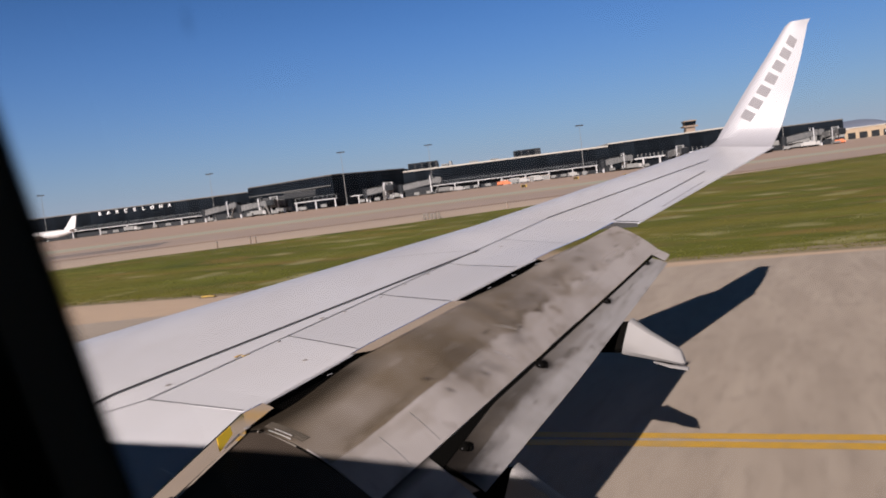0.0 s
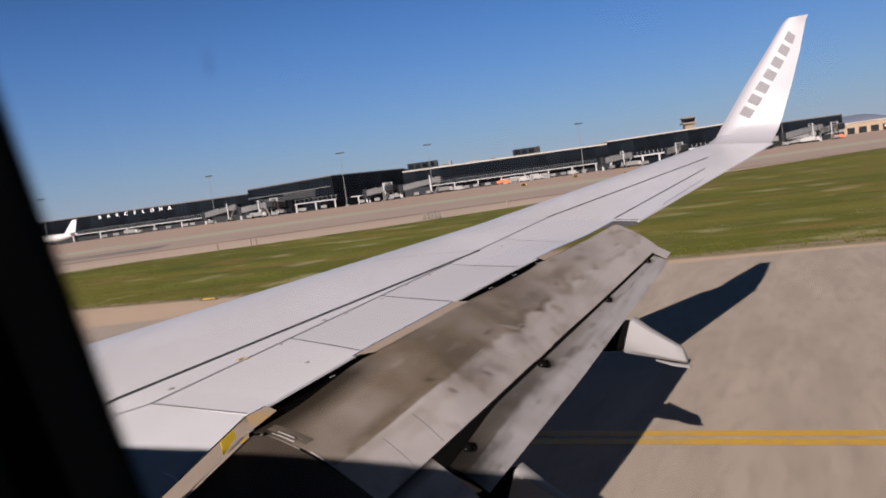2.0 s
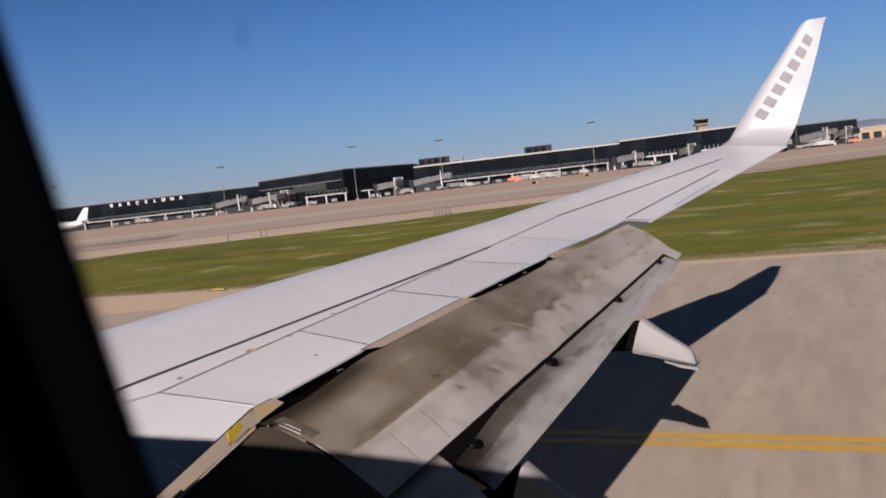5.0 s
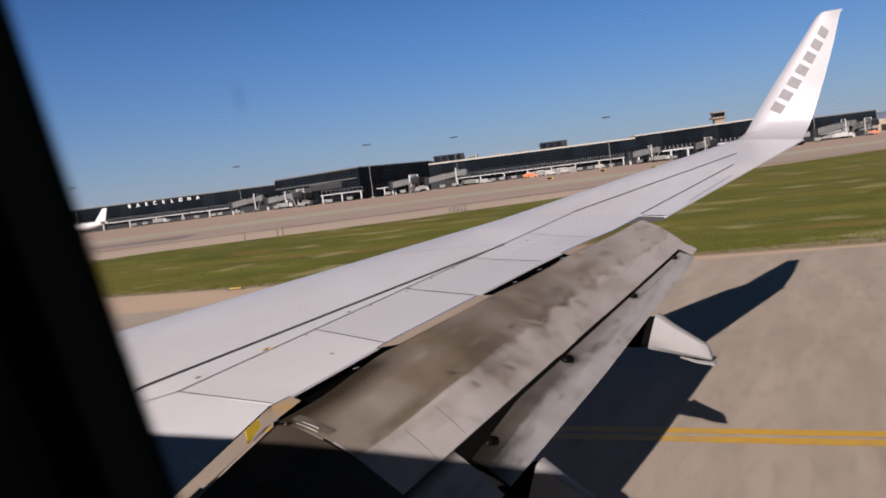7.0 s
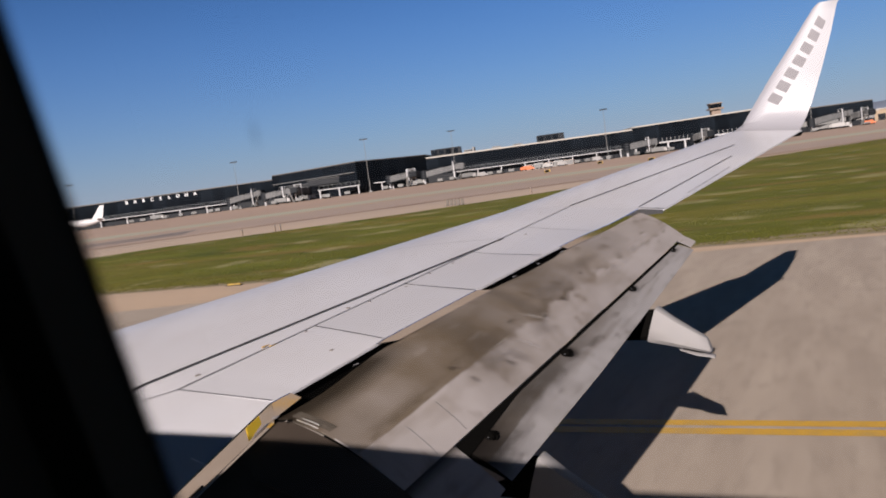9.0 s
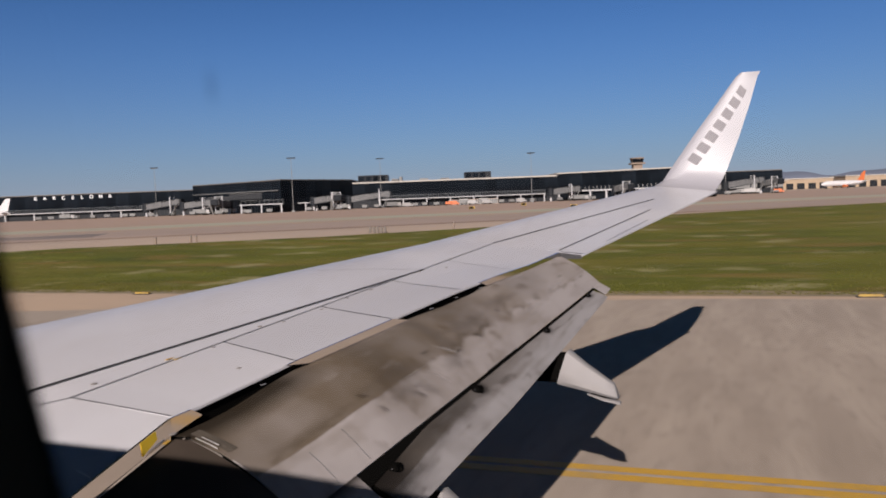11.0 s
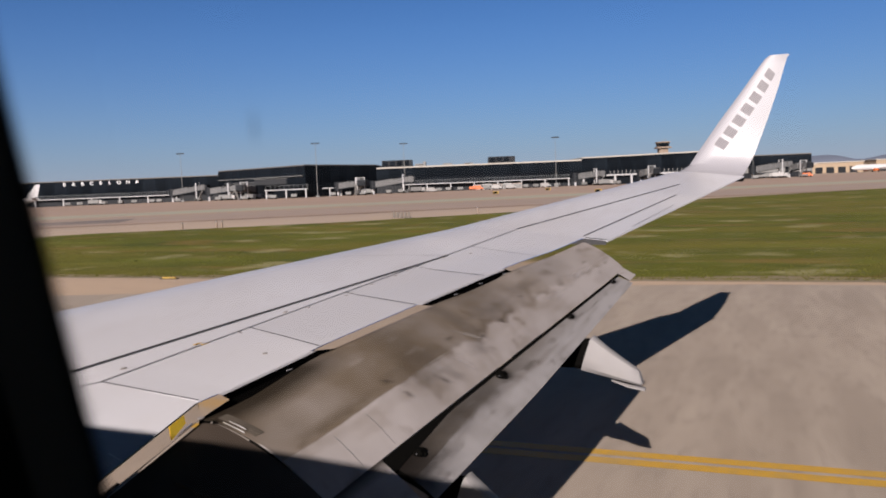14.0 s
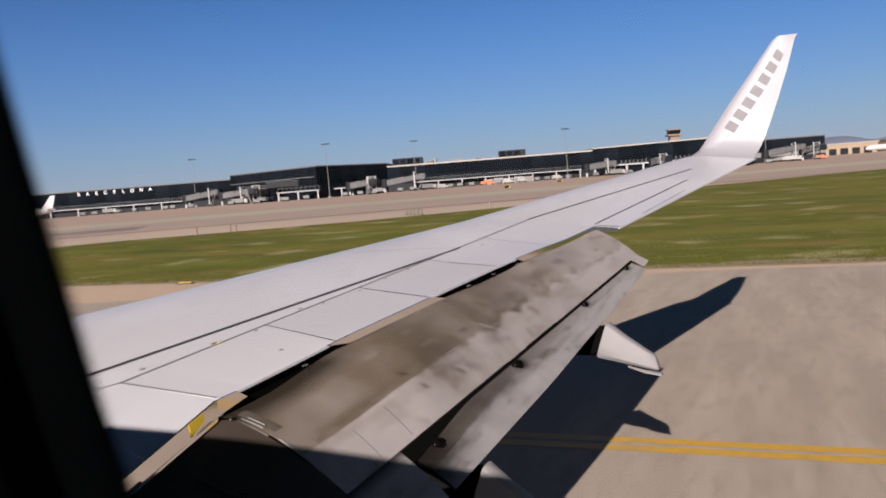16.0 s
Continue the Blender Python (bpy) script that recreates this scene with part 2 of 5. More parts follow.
        for slot, value in zip((1, 2, 3, 4), (g0, g1, g2, g3)):
            let.inputs[slot].default_value = value
        both_ = n.new("ShaderNodeMath")
        both_.operation = "MULTIPLY"
        l.new(near.outputs[0], both_.inputs[0])
        l.new(let.outputs[0], both_.inputs[1])
        mx = n.new("ShaderNodeMix")
        mx.data_type = "RGBA"
        l.new(both_.outputs[0], mx.inputs[0])
        l.new(last, mx.inputs[6])
        mx.inputs[7].default_value = (*(c * tint for c in soot), 1)
        last = mx.outputs[2]
    # oily smears: (station, width, reach along the chord, strength)
    for y0, w, reach, much in oily:
        dy = n.new("ShaderNodeMath")
        dy.operation = "SUBTRACT"
        l.new(sep.outputs[1], dy.inputs[0])
        dy.inputs[1].default_value = y0
        ab = n.new("ShaderNodeMath")
        ab.operation = "ABSOLUTE"
        l.new(dy.outputs[0], ab.inputs[0])
        for src, lim, part_of in ((ab.outputs[0], w, None), (sep.outputs[0], reach, ab)):
            wob = n.new("ShaderNodeMath")
            wob.operation = "MULTIPLY_ADD"
            l.new(off.outputs[0], wob.inputs[0])
            wob.inputs[1].default_value = lim * 0.7
            l.new(src, wob.inputs[2])
            k = n.new("ShaderNodeMapRange")
            k.interpolation_type = "SMOOTHSTEP"
            l.new(wob.outputs[0], k.inputs[0])
            k.inputs[1].default_value, k.inputs[2].default_value = lim * 0.2, lim
            k.inputs[3].default_value, k.inputs[4].default_value = 1.0, 0.0
            if part_of is None:
                first = k
        pr = n.new("ShaderNodeMath")
        pr.operation = "MULTIPLY"
        l.new(first.outputs[0], pr.inputs[0])
        l.new(k.outputs[0], pr.inputs[1])
        sc = n.new("ShaderNodeMath")
        sc.operation = "MULTIPLY"
        l.new(pr.outputs[0], sc.inputs[0])
        sc.inputs[1].default_value = much
        mx = n.new("ShaderNodeMix")
        mx.data_type = "RGBA"
        l.new(sc.outputs[0], mx.inputs[0])
        l.new(last, mx.inputs[6])
        mx.inputs[7].default_value = (0.011, 0.009, 0.008, 1)
        last = mx.outputs[2]
    l.new(last, b.inputs["Base Color"])
    return m


def varied(m, low=0.6, high=1.4):
    """Lets alike pieces differ a little in tone, piece by piece."""
    n, l = m.node_tree.nodes, m.node_tree.links
    b = n["Principled BSDF"]
    was = b.inputs["Base Color"].links[0].from_socket
    info = n.new("ShaderNodeObjectInfo")
    r = n.new("ShaderNodeMapRange")
    l.new(info.outputs["Random"], r.inputs[0])
    r.inputs[3].default_value, r.inputs[4].default_value = low, high
    mul = n.new("ShaderNodeVectorMath")
    mul.operation = "SCALE"
    l.new(was, mul.inputs[0])
    l.new(r.outputs[0], mul.inputs["Scale"])
    l.new(mul.outputs[0], b.inputs["Base Color"])
    return m


M_FLAP = flap_material("sooty_flap_metal", (0.352, 0.321, 0.312), (0.108, 0.081, 0.053), 0.60, 0.95, 9.5, 3.0, ((7.75, 0.75, 1.0, 0.2), (7.5, 0.25, 1.05, 0.15), (8.9, 0.6, 0.85, 0.22), (10.3, 0.6, 0.7, 0.15), (8.3, 0.16, 1.0, 0.3)), veil=0.34)
M_FLAPEND = flap_material("sooty_flap_end", (0.338, 0.31, 0.304), (0.105, 0.082, 0.058), 0.0, 0.2, 9.0, 3.0)
# smears at 6.30 and 6.45 paint soot plus the darkness of the opening there
M_AFT = flap_material("grey_flap_metal", (0.30, 0.287, 0.291), (0.085, 0.070, 0.056), 0.40, 0.9, 8.5, 8.0, ((6.30, 0.9, 2.0, 0.75), (6.45, 0.5, 0.8, 0.7), (7.4, 1.5, 0.75, 0.52), (8.16, 0.13, 0.5, 0.85), (9.78, 0.13, 0.45, 0.8), (11.1, 0.12, 0.5, 0.7)), 0.30, 0.2)
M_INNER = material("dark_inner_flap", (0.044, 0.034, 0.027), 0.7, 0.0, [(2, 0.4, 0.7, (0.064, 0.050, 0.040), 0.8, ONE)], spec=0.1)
M_SEAMLIGHT = material("soft_seam", (0.22, 0.20, 0.19), 0.7)
M_SEAMMID = material("thin_sealant", (0.16, 0.16, 0.17), 0.7)
# near black: for real black parts, and for gaps whose shade is painted
M_DARK = material("black_parts_and_shade", (0.0035, 0.0033, 0.003), 0.95, spec=0.02)
M_STEEL = material("bright_steel", (0.6, 0.6, 0.6), 0.3, 1.0)
M_SEAL = material("worn_beige_seal", (0.06, 0.05, 0.04), 0.6, 0.0, [(7, 0.42, 0.65, (0.08, 0.065, 0.05), 0.8, ONE), (25, 0.55, 0.7, (0.13, 0.11, 0.09), 0.5, ONE)], 0.004, 30)
M_EDGESTEEL = material("polished_edge_metal", (0.98, 0.93, 0.88), 0.06, 1.0, [(5, 0.45, 0.7, (0.90, 0.84, 0.78), 0.5, ONE)])
# yellow of the taxi line's reflection, put into a base colour
M_YELLREFLECT = material("painted_line_reflection", (1.0, 0.66, 0.05), 0.3, 0.6, [(9, 0.45, 0.7, (0.95, 0.60, 0.06), 0.6, ONE)])
# base colour near black: it carries the darkness of the unlit cabin
M_CABINSHADE = material("cabin_wall_in_shade", (0.040, 0.036, 0.028), 0.9, spec=0.1)
M_CONC = material("taxiway_concrete", (0.34, 0.278, 0.224), 0.9, 0.0, [(0.10, 0.35, 0.7, (0.26, 0.213, 0.172), 0.8, ONE), (0.8, 0.42, 0.68, (0.39, 0.325, 0.265), 0.8, (2.0, 0.30, 1)), (2.6, 0.5, 0.72, (0.24, 0.197, 0.16), 0.55, (2.0, 0.45, 1)), (0.35, 0.66, 0.74, (0.17, 0.14, 0.118), 0.4, (0.6, 1.0, 1))], 0.003, 5)
M_APRON = material("apron_concrete", (0.47, 0.355, 0.272), 0.9, 0.0, [(0.02, 0.35, 0.7, (0.27, 0.215, 0.17), 0.7, ONE), (0.3, 0.45, 0.7, (0.36, 0.295, 0.235), 0.5, (0.3, 1.5, 1))])
M_SHOULDER = material("sandy_shoulder", (0.46, 0.335, 0.235), 0.9, 0.0, [(0.12, 0.4, 0.65, (0.39, 0.29, 0.21), 0.8, (0.5, 1.5, 1)), (1.3, 0.5, 0.7, (0.33, 0.25, 0.185), 0.5, (0.5, 1.5, 1))], 0.004, 6)
M_ASPH = material("worn_asphalt", (0.345, 0.263, 0.215), 0.9, 0.0, [(0.03, 0.4, 0.7, (0.31, 0.24, 0.195), 0.8, (0.3, 1.5, 1)), (0.4, 0.5, 0.75, (0.21, 0.165, 0.14), 0.5, (0.3, 1.5, 1))])
M_GRASSGROUND = material("grass_ground", (0.102, 0.106, 0.014), 0.95, 0.0, [(0.16, 0.47, 0.62, (0.056, 0.074, 0.013), 0.85, (0.5, 1.5, 1)), (0.11, 0.54, 0.62, (0.135, 0.145, 0.022), 0.7, (0.4, 1.8, 1)), (0.06, 0.48, 0.58, (0.165, 0.135, 0.026), 0.55, (0.5, 1.3, 1)), (0.17, 0.56, 0.63, (0.20, 0.13, 0.04), 0.65, (0.5, 1.4, 1)), (0.22, 0.585, 0.66, (0.34, 0.30, 0.16), 0.6, (0.8, 1.0, 1)), (0.9, 0.55, 0.68, (0.22, 0.19, 0.07), 0.45, (0.5, 1.6, 1)), (2.5, 0.5, 0.75, (0.06, 0.062, 0.014), 0.35, ONE)], 0.03, 3, spec=0.12)
M_GLASS = material("dark_facade_glass", (0.006, 0.007, 0.009), 0.25, 0.0, [(0.05, 0.4, 0.7, (0.011, 0.014, 0.018), 0.8, ONE)], spec=0.06)
M_ROOF = material("pale_roof_metal", (0.36, 0.33, 0.29), 0.7)
M_PALE = material("pale_grey_steel", (0.175, 0.175, 0.17), 0.65)
M_POST = material("blue_grey_steel", (0.115, 0.125, 0.13), 0.6)
# the haze of the distance is mixed into the hill's base colour
M_HILL = material("hazy_hill", (0.185, 0.21, 0.275), 1.0, 0.0, [(0.004, 0.4, 0.7, (0.15, 0.175, 0.225), 0.8, ONE)], spec=0.0)

def clear(name, tint, keep, gloss=True):
    m = bpy.data.materials.new(name)
    m.use_nodes = True
    n, l = m.node_tree.nodes, m.node_tree.links
    mix, tr = n.new("ShaderNodeMixShader"), n.new("ShaderNodeBsdfTransparent")
    other = n.new("ShaderNodeBsdfGlossy" if gloss else "ShaderNodeBsdfDiffuse")
    other.inputs["Color"].default_value = (*tint, 1)
    if gloss:
        other.inputs["Roughness"].default_value = 0.02
    mix.inputs[0].default_value = keep
    l.new(tr.outputs[0], mix.inputs[1])
    l.new(other.outputs[0], mix.inputs[2])
    l.new(mix.outputs[0], n["Material Output"].inputs[0])
    return m


def fading(name, tint, most):
    """A film that thins out across the strip, by its UV."""
    m = clear(name, tint, most, False)
    n, l = m.node_tree.nodes, m.node_tree.links
    mix = n["Mix Shader"]
    uv, sep = n.new("ShaderNodeUVMap"), n.new("ShaderNodeSeparateXYZ")
    r = n.new("ShaderNodeMapRange")
    r.interpolation_type = "SMOOTHSTEP"
    r.inputs[3].default_value, r.inputs[4].default_value = most, 0.0
    l.new(uv.outputs[0], sep.inputs[0])
    l.new(sep.outputs[0], r.inputs[0])
    l.new(r.outputs[0], mix.inputs[0])
    return m


# imitates the blurred window rim by a dark fade
M_RIMFADE = fading("pane_edge_fade", (0.02, 0.02, 0.02), 0.97)
M_STAIN = fading("soot_stain", (0.07, 0.056, 0.048), 0.2)
M_CLAW = fading("oily_soot_mark", (0.05, 0.04, 0.035), 0.30)
M_SCUFF = fading("pale_scuff", (0.40, 0.37, 0.36), 0.30)
M_PANE = clear("window_acrylic", (1, 1, 1), 0.03)
M_SMUDGE = fading("window_smudge", (0.03, 0.04, 0.06), 0.45)
M_WEED = material("dry_weeds", (0.14, 0.132, 0.055), 0.9, 0.0, [(0.4, 0.4, 0.65, (0.11, 0.11, 0.045), 0.8, ONE)])
M_BLADE = material("grass_blades", (0.082, 0.084, 0.016), 0.9, 0.0, [(0.05, 0.44, 0.62, (0.10, 0.078, 0.018), 0.7, (0.3, 1.6, 1))], spec=0.12)
M_VEHICLE = material("vehicle_paint", (0.33, 0.32, 0.31), 0.5)
M_SEAMFAINT = material("faint_sealant", (0.25, 0.245, 0.25), 0.7)
M_BARRIER = material("weathered_barrier", (0.15, 0.13, 0.11), 0.8)
M_DIRT = material("sandy_verge", (0.235, 0.18, 0.10), 0.95, 0.0, [(0.6, 0.4, 0.65, (0.20, 0.16, 0.10), 0.8, ONE), (2.5, 0.5, 0.7, (0.12, 0.115, 0.05), 0.6, ONE)], 0.02, 5)
M_MARKER = material("faded_marker_paint", (0.36, 0.235, 0.05), 0.7, 0.0, [(6, 0.45, 0.7, (0.2, 0.14, 0.06), 0.7, ONE)])
M_TOWER = material("brown_tower_cladding", (0.22, 0.165, 0.125), 0.8)
M_SPOILER = varied(material("spoiler_paint", (0.46, 0.453, 0.477), 0.36, 0.0, [(0.8, 0.4, 0.7, (0.441, 0.424, 0.435), 0.6, ONE), (9, 0.55, 0.8, (0.414, 0.398, 0.404), 0.3, ONE)]), 0.94, 1.06)
M_PINK = material("reddish_apron", (0.375, 0.268, 0.205), 0.9, 0.0, [(0.03, 0.4, 0.7, (0.29, 0.212, 0.168), 0.7, (0.4, 1.6, 1))])
M_EDGE = material("brown_edge_paint", (0.20, 0.125, 0.095), 0.9, 0.0, [(0.12, 0.42, 0.65, (0.33, 0.235, 0.17), 0.7, ONE)])
M_DARKASPH = material("rubbered_asphalt", (0.165, 0.138, 0.125), 0.9, 0.0, [(0.05, 0.4, 0.62, (0.25, 0.195, 0.165), 0.9, (0.5, 1.5, 1)), (0.3, 0.5, 0.7, (0.13, 0.11, 0.10), 0.6, (0.3, 1.5, 1))])
M_GREEN = material("faded_green_paint", (0.335, 0.34, 0.255), 0.85, 0.0, [(0.05, 0.45, 0.7, (0.34, 0.29, 0.225), 0.6, ONE)])
M_DECK = material("white_deck_paint", (0.40, 0.40, 0.41), 0.7, 0.0, [(0.15, 0.4, 0.7, (0.40, 0.39, 0.38), 0.7, ONE)])
M_ROOFDARK = material("dark_roof_edge", (0.11, 0.10, 0.09), 0.7)
M_PANEL = varied(material("facade_glass_panel", (0.006, 0.0075, 0.010), 0.2, 0.0, [(0.2, 0.4, 0.7, (0.010, 0.014, 0.019), 0.8, ONE)], spec=0.04), 0.7, 1.3)
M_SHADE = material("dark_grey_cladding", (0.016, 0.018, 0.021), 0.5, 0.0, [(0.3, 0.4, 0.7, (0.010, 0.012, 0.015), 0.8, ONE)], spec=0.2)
M_LETTER = material("white_sign_letters", (0.7, 0.7, 0.7), 0.5)
M_SAND = material("sand_render", (0.33, 0.25, 0.17), 0.85, 0.0, [(0.3, 0.4, 0.7, (0.27, 0.2, 0.14), 0.6, ONE)])
M_BRIDGE = material("bridge_cladding", (0.105, 0.105, 0.105), 0.6, 0.0, [(0.3, 0.4, 0.7, (0.065, 0.066, 0.068), 0.6, ONE)])
M_ORANGE = material("orange_red_paint", (0.50, 0.13, 0.04), 0.5)
M_FREIGHT = material("pale_pink_paint", (0.46, 0.37, 0.32), 0.6)


# ---- mesh helpers ----
def link(name, bm, mat, parent=None, label="", smooth=False):
    me = bpy.data.meshes.new(name)
    bmesh.ops.recalc_face_normals(bm, faces=bm.faces)
    bm.to_mesh(me)
    bm.free()
    me.materials.append(mat)
    if smooth:
        me.shade_smooth()
        me.set_sharp_from_angle(angle=radians(35))
    ob = new(name, me)
    if parent is not None:
        ob.parent = parent
    if label:
        ob["label"] = label
    return ob


def part(name, bm, mat, parent, label="", smooth=False):
    return link(name, bm, mat, parent, label, smooth)


def empty(name, label, category, at=(0, 0, 0), group="", kind=""):
    ob = new(name)
    ob.location = at
    return tagged(ob, label, category, group, kind)


def box_bm(lo, hi, bevel=0.0, bm=None):
    bm = bm or bmesh.new()
    c = [(a + b) / 2 for a, b in zip(lo, hi)]
    s = [b - a for a, b in zip(lo, hi)]
    made = bmesh.ops.create_cube(bm, size=1.0, matrix=Matrix.Translation(c) @ Matrix.Diagonal((*s, 1)))
    if bevel:
        es = list({e for v in made["verts"] for e in v.link_edges})
        bmesh.ops.bevel(bm, geom=es, offset=bevel, segments=2, affect="EDGES")
    return bm


def loft(rings, close_ring=True, cap=True):
    """A skin over rings of points with equal counts."""
    bm = bmesh.new()
    vs = [[bm.verts.new(p) for p in ring] for ring in rings]
    n = len(rings[0])
    for a, b in zip(vs, vs[1:]):
        for i in range(n if close_ring else n - 1):
            j = (i + 1) % n
            bm.faces.new((a[i], a[j], b[j], b[i]))
    if cap and close_ring:
        bm.faces.new(vs[0][::-1])
        bm.faces.new(vs[-1])
    return bm


def slab(points, z0, z1):
    """A flat outline with thickness."""
    bm = bmesh.new()
    lo = [bm.verts.new((x, y, z0)) for x, y in points]
    hi = [bm.verts.new((x, y, z1)) for x, y in points]
    bm.faces.new(lo[::-1])
    bm.faces.new(hi)
    for i in range(len(points)):
        j = (i + 1) % len(points)
        bm.faces.new((lo[i], lo[j], hi[j], hi[i]))
    return bm


def sheet(name, points, z, mat, label, category):
    bm = bmesh.new()
    bm.faces.new([bm.verts.new((x, y, z)) for x, y in points])
    return tagged(link(name, bm, mat), label, category, kind="structure")


def tube_bm(a, b, r0, r1=None, n=10, bm=None):
    bm = bm or bmesh.new()
    a, b = Vector(a), Vector(b)
    q = (b - a).to_track_quat("Z", "Y").to_matrix().to_4x4()
    bmesh.ops.create_cone(bm, cap_ends=True, segments=n, radius1=r0, radius2=r0 if r1 is None else r1, depth=(b - a).length, matrix=Matrix.Translation((a + b) / 2) @ q)
    return bm


# ---- ground ----
ground = sheet("ground", [(-6000, -2500), (6000, -2500), (6000, 8000), (-6000, 8000)], 0.0, M_APRON, "pale beige concrete airfield ground out to the horizon", "ground")
sheet("taxiway", [(-900, -40), (900, -40), (900, 32.6), (-900, 32.6)], 0.006, M_CONC, "worn beige concrete taxiway beside the grass", "taxiway")
sheet("shoulder", [(-95, 19), (-40, 23.5), (-12, 30.2), (0, 31.7), (300, 32.0), (300, 32.5), (-95, 32.5)], 0.009, M_SHOULDER, "sandy tan shoulder strip along the grass", "shoulder")
GRASS_FAR = [(300, 420), (60, 200), (10, 152), (-8, 133), (-20, 112), (-34, 95), (-44, 85), (-55, 78), (-68, 71), (-78, 60), (-86, 50), (-92, 40), (-95, 32.7)]
NEAR = [(-95 + 1.2 * i, 33.8 + 0.8 * noise.noise((i * 0.21, 0.5, 2)) + 0.35 * noise.noise((i * 0.9, 4.5, 2))) for i in range(330)]
sheet("verge", [(-95, 32.4), (300, 32.4), (300, 35.6), (-95, 35.6)], 0.012, M_DIRT, "bare sandy verge between concrete and grass", "verge")
sheet("grass_strip", NEAR + GRASS_FAR[:-1], 0.02, M_GRASSGROUND, "green and dry yellow airfield grass strip", "grass")

# ---- aircraft ----
airliner = empty("airliner", "white and grey airliner on the taxiway with its flaps down", "airplane")
KINK_Y, FLAP_END_Y, TIP_Y = 5.75, 11.6, 16.72


def edge_rise(y):
    """The rear edge of the spoilers stands a little above the straight line."""
    return float(np.interp(y, [6.0, 6.6, 7.0, 9.2, 10.0, 10.8], [0.0, 0.018, 0.034, 0.045, 0.035, 0.0]))


def te(y):
    """The rear edge of the fixed upper surface: x, z."""
    if y <= KINK_Y:
        return -3.43, 2.60 - min(KINK_Y - y, 1.4) * 0.24 - max(0.0, KINK_Y - 1.4 - y) * 0.10
    if y > FLAP_END_Y:
        k = (y - FLAP_END_Y) / (TIP_Y - FLAP_END_Y)
        return -2.01 + k * 1.54, 3.22 + k * 0.71
    k = (y - KINK_Y) / (FLAP_END_Y - KINK_Y)
    x, z = -3.43 + k * 1.42, 2.60 + k * 0.62
    return x, z + edge_rise(y)


def te_aileron(y):
    """The rear edge of the outer wing, a little behind the line of te."""
    k = (y - FLAP_END_Y) / (TIP_Y - FLAP_END_Y)
    x = -1.72 + k * 1.55
    return x, te(y)[1] - 0.13 * (x - te(y)[0])


def le(y):
    return -7.35 + 0.52 * (y - KINK_Y) - max(0.0, KINK_Y - y) * 0.12


def upper(y, u, xt, zt):
    """Upper surface at station y, u from 0 at the nose to 1 at the rear edge."""
    c = xt - le(y)
    z = zt - edge_rise(y) * min(1.0, (1 - u) / 0.22) + 0.13 * c * (1 - u) - 0.60 * c * max(0.0, 0.475 - u) ** 2
    if u < 0.06:
        z -= 0.03 * c * (1 - math.sqrt(max(0.0, 1 - (1 - u / 0.06) ** 2)))
    return le(y) + u * c, z


US = [0, 0.004, 0.012, 0.025, 0.045, 0.08, 0.12, 0.17, 0.23, 0.3, 0.36, 0.43, 0.5, 0.6, 0.7, 0.8, 0.9, 1.0]


def section(y, edge):
    xt, zt = te(y)
    c = xt - le(y)
    top = [(*upper(y, u, xt, zt),) for u in US]
    xe, ze = edge(y)
    if xe > xt + 0.01:
        top.append((xe, ze))
    else:
        top.append((xt + 0.001, zt - 0.001))
    nose = top[0]
    low = []
    for u in (0.9, 0.8, 0.6, 0.4, 0.2, 0.08, 0.03):
        low.append((le(y) + u * c, nose[1] + (zt - 0.05 - nose[1]) * u - 0.085 * c * math.sin(math.pi * min(1, u ** 0.6)) ** 0.8))
    low = [(xe, ze - 0.018), (le(y) + 0.93 * c, zt - 0.03)] + low
    return [(x, y, z) for x, z in top + low]


wing = part("wing", loft([section(y, te) for y in [1.2, 1.9, 3, 4, 5] + [KINK_Y + (FLAP_END_Y - KINK_Y) * i / 24 for i in range(25)]]), M_WING, airliner, "pale grey painted wing with dark seams", smooth=True)
part("outer_wing", loft([section(y, te_aileron) for y in (FLAP_END_Y + 0.001, 12.6, 13.7, 14.8, 15.8, TIP_Y)]), M_WING, wing, smooth=True)

# ---- winglet ----
WL = [  # front x, rear x, y, z
    (-1.62, -0.20, 16.72, 3.89), (-1.38, -0.16, 16.98, 3.96), (-1.13, -0.07, 17.16, 4.12), (-0.98, 0.03, 17.22, 4.35),
    (-0.60, 0.23, 17.28, 4.90), (-0.19, 0.41, 17.33, 5.45), (0.12, 0.53, 17.365, 5.88), (0.18, 0.555, 17.368, 5.96), (0.27, 0.60, 17.37, 6.03)]
rings = []
for i, (xf, xr, y, z) in enumerate(WL):
    a, b = WL[max(0, i - 1)], WL[min(len(WL) - 1, i + 1)]
    t = Vector((0, b[2] - a[2], b[3] - a[3])).normalized()
    nrm = Vector((0, -t.z, t.y))
    c = xr - xf
    ring = []
    prof = [(0, 0), (0.03, 0.022), (0.12, 0.04), (0.35, 0.05), (0.7, 0.028), (1, 0.003)]
    for u, h in prof:
        ring.append(Vector((xf + u * c, y, z)) + nrm * h * c)
    for u, h in prof[-1:0:-1]:
        ring.append(Vector((xf + u * c, y, z)) - nrm * (h * c * 0.6 + 0.004))
    rings.append(ring)
winglet = part("winglet", loft(rings), M_WINGLET, airliner, "tall white swept winglet with grey marks", smooth=True)

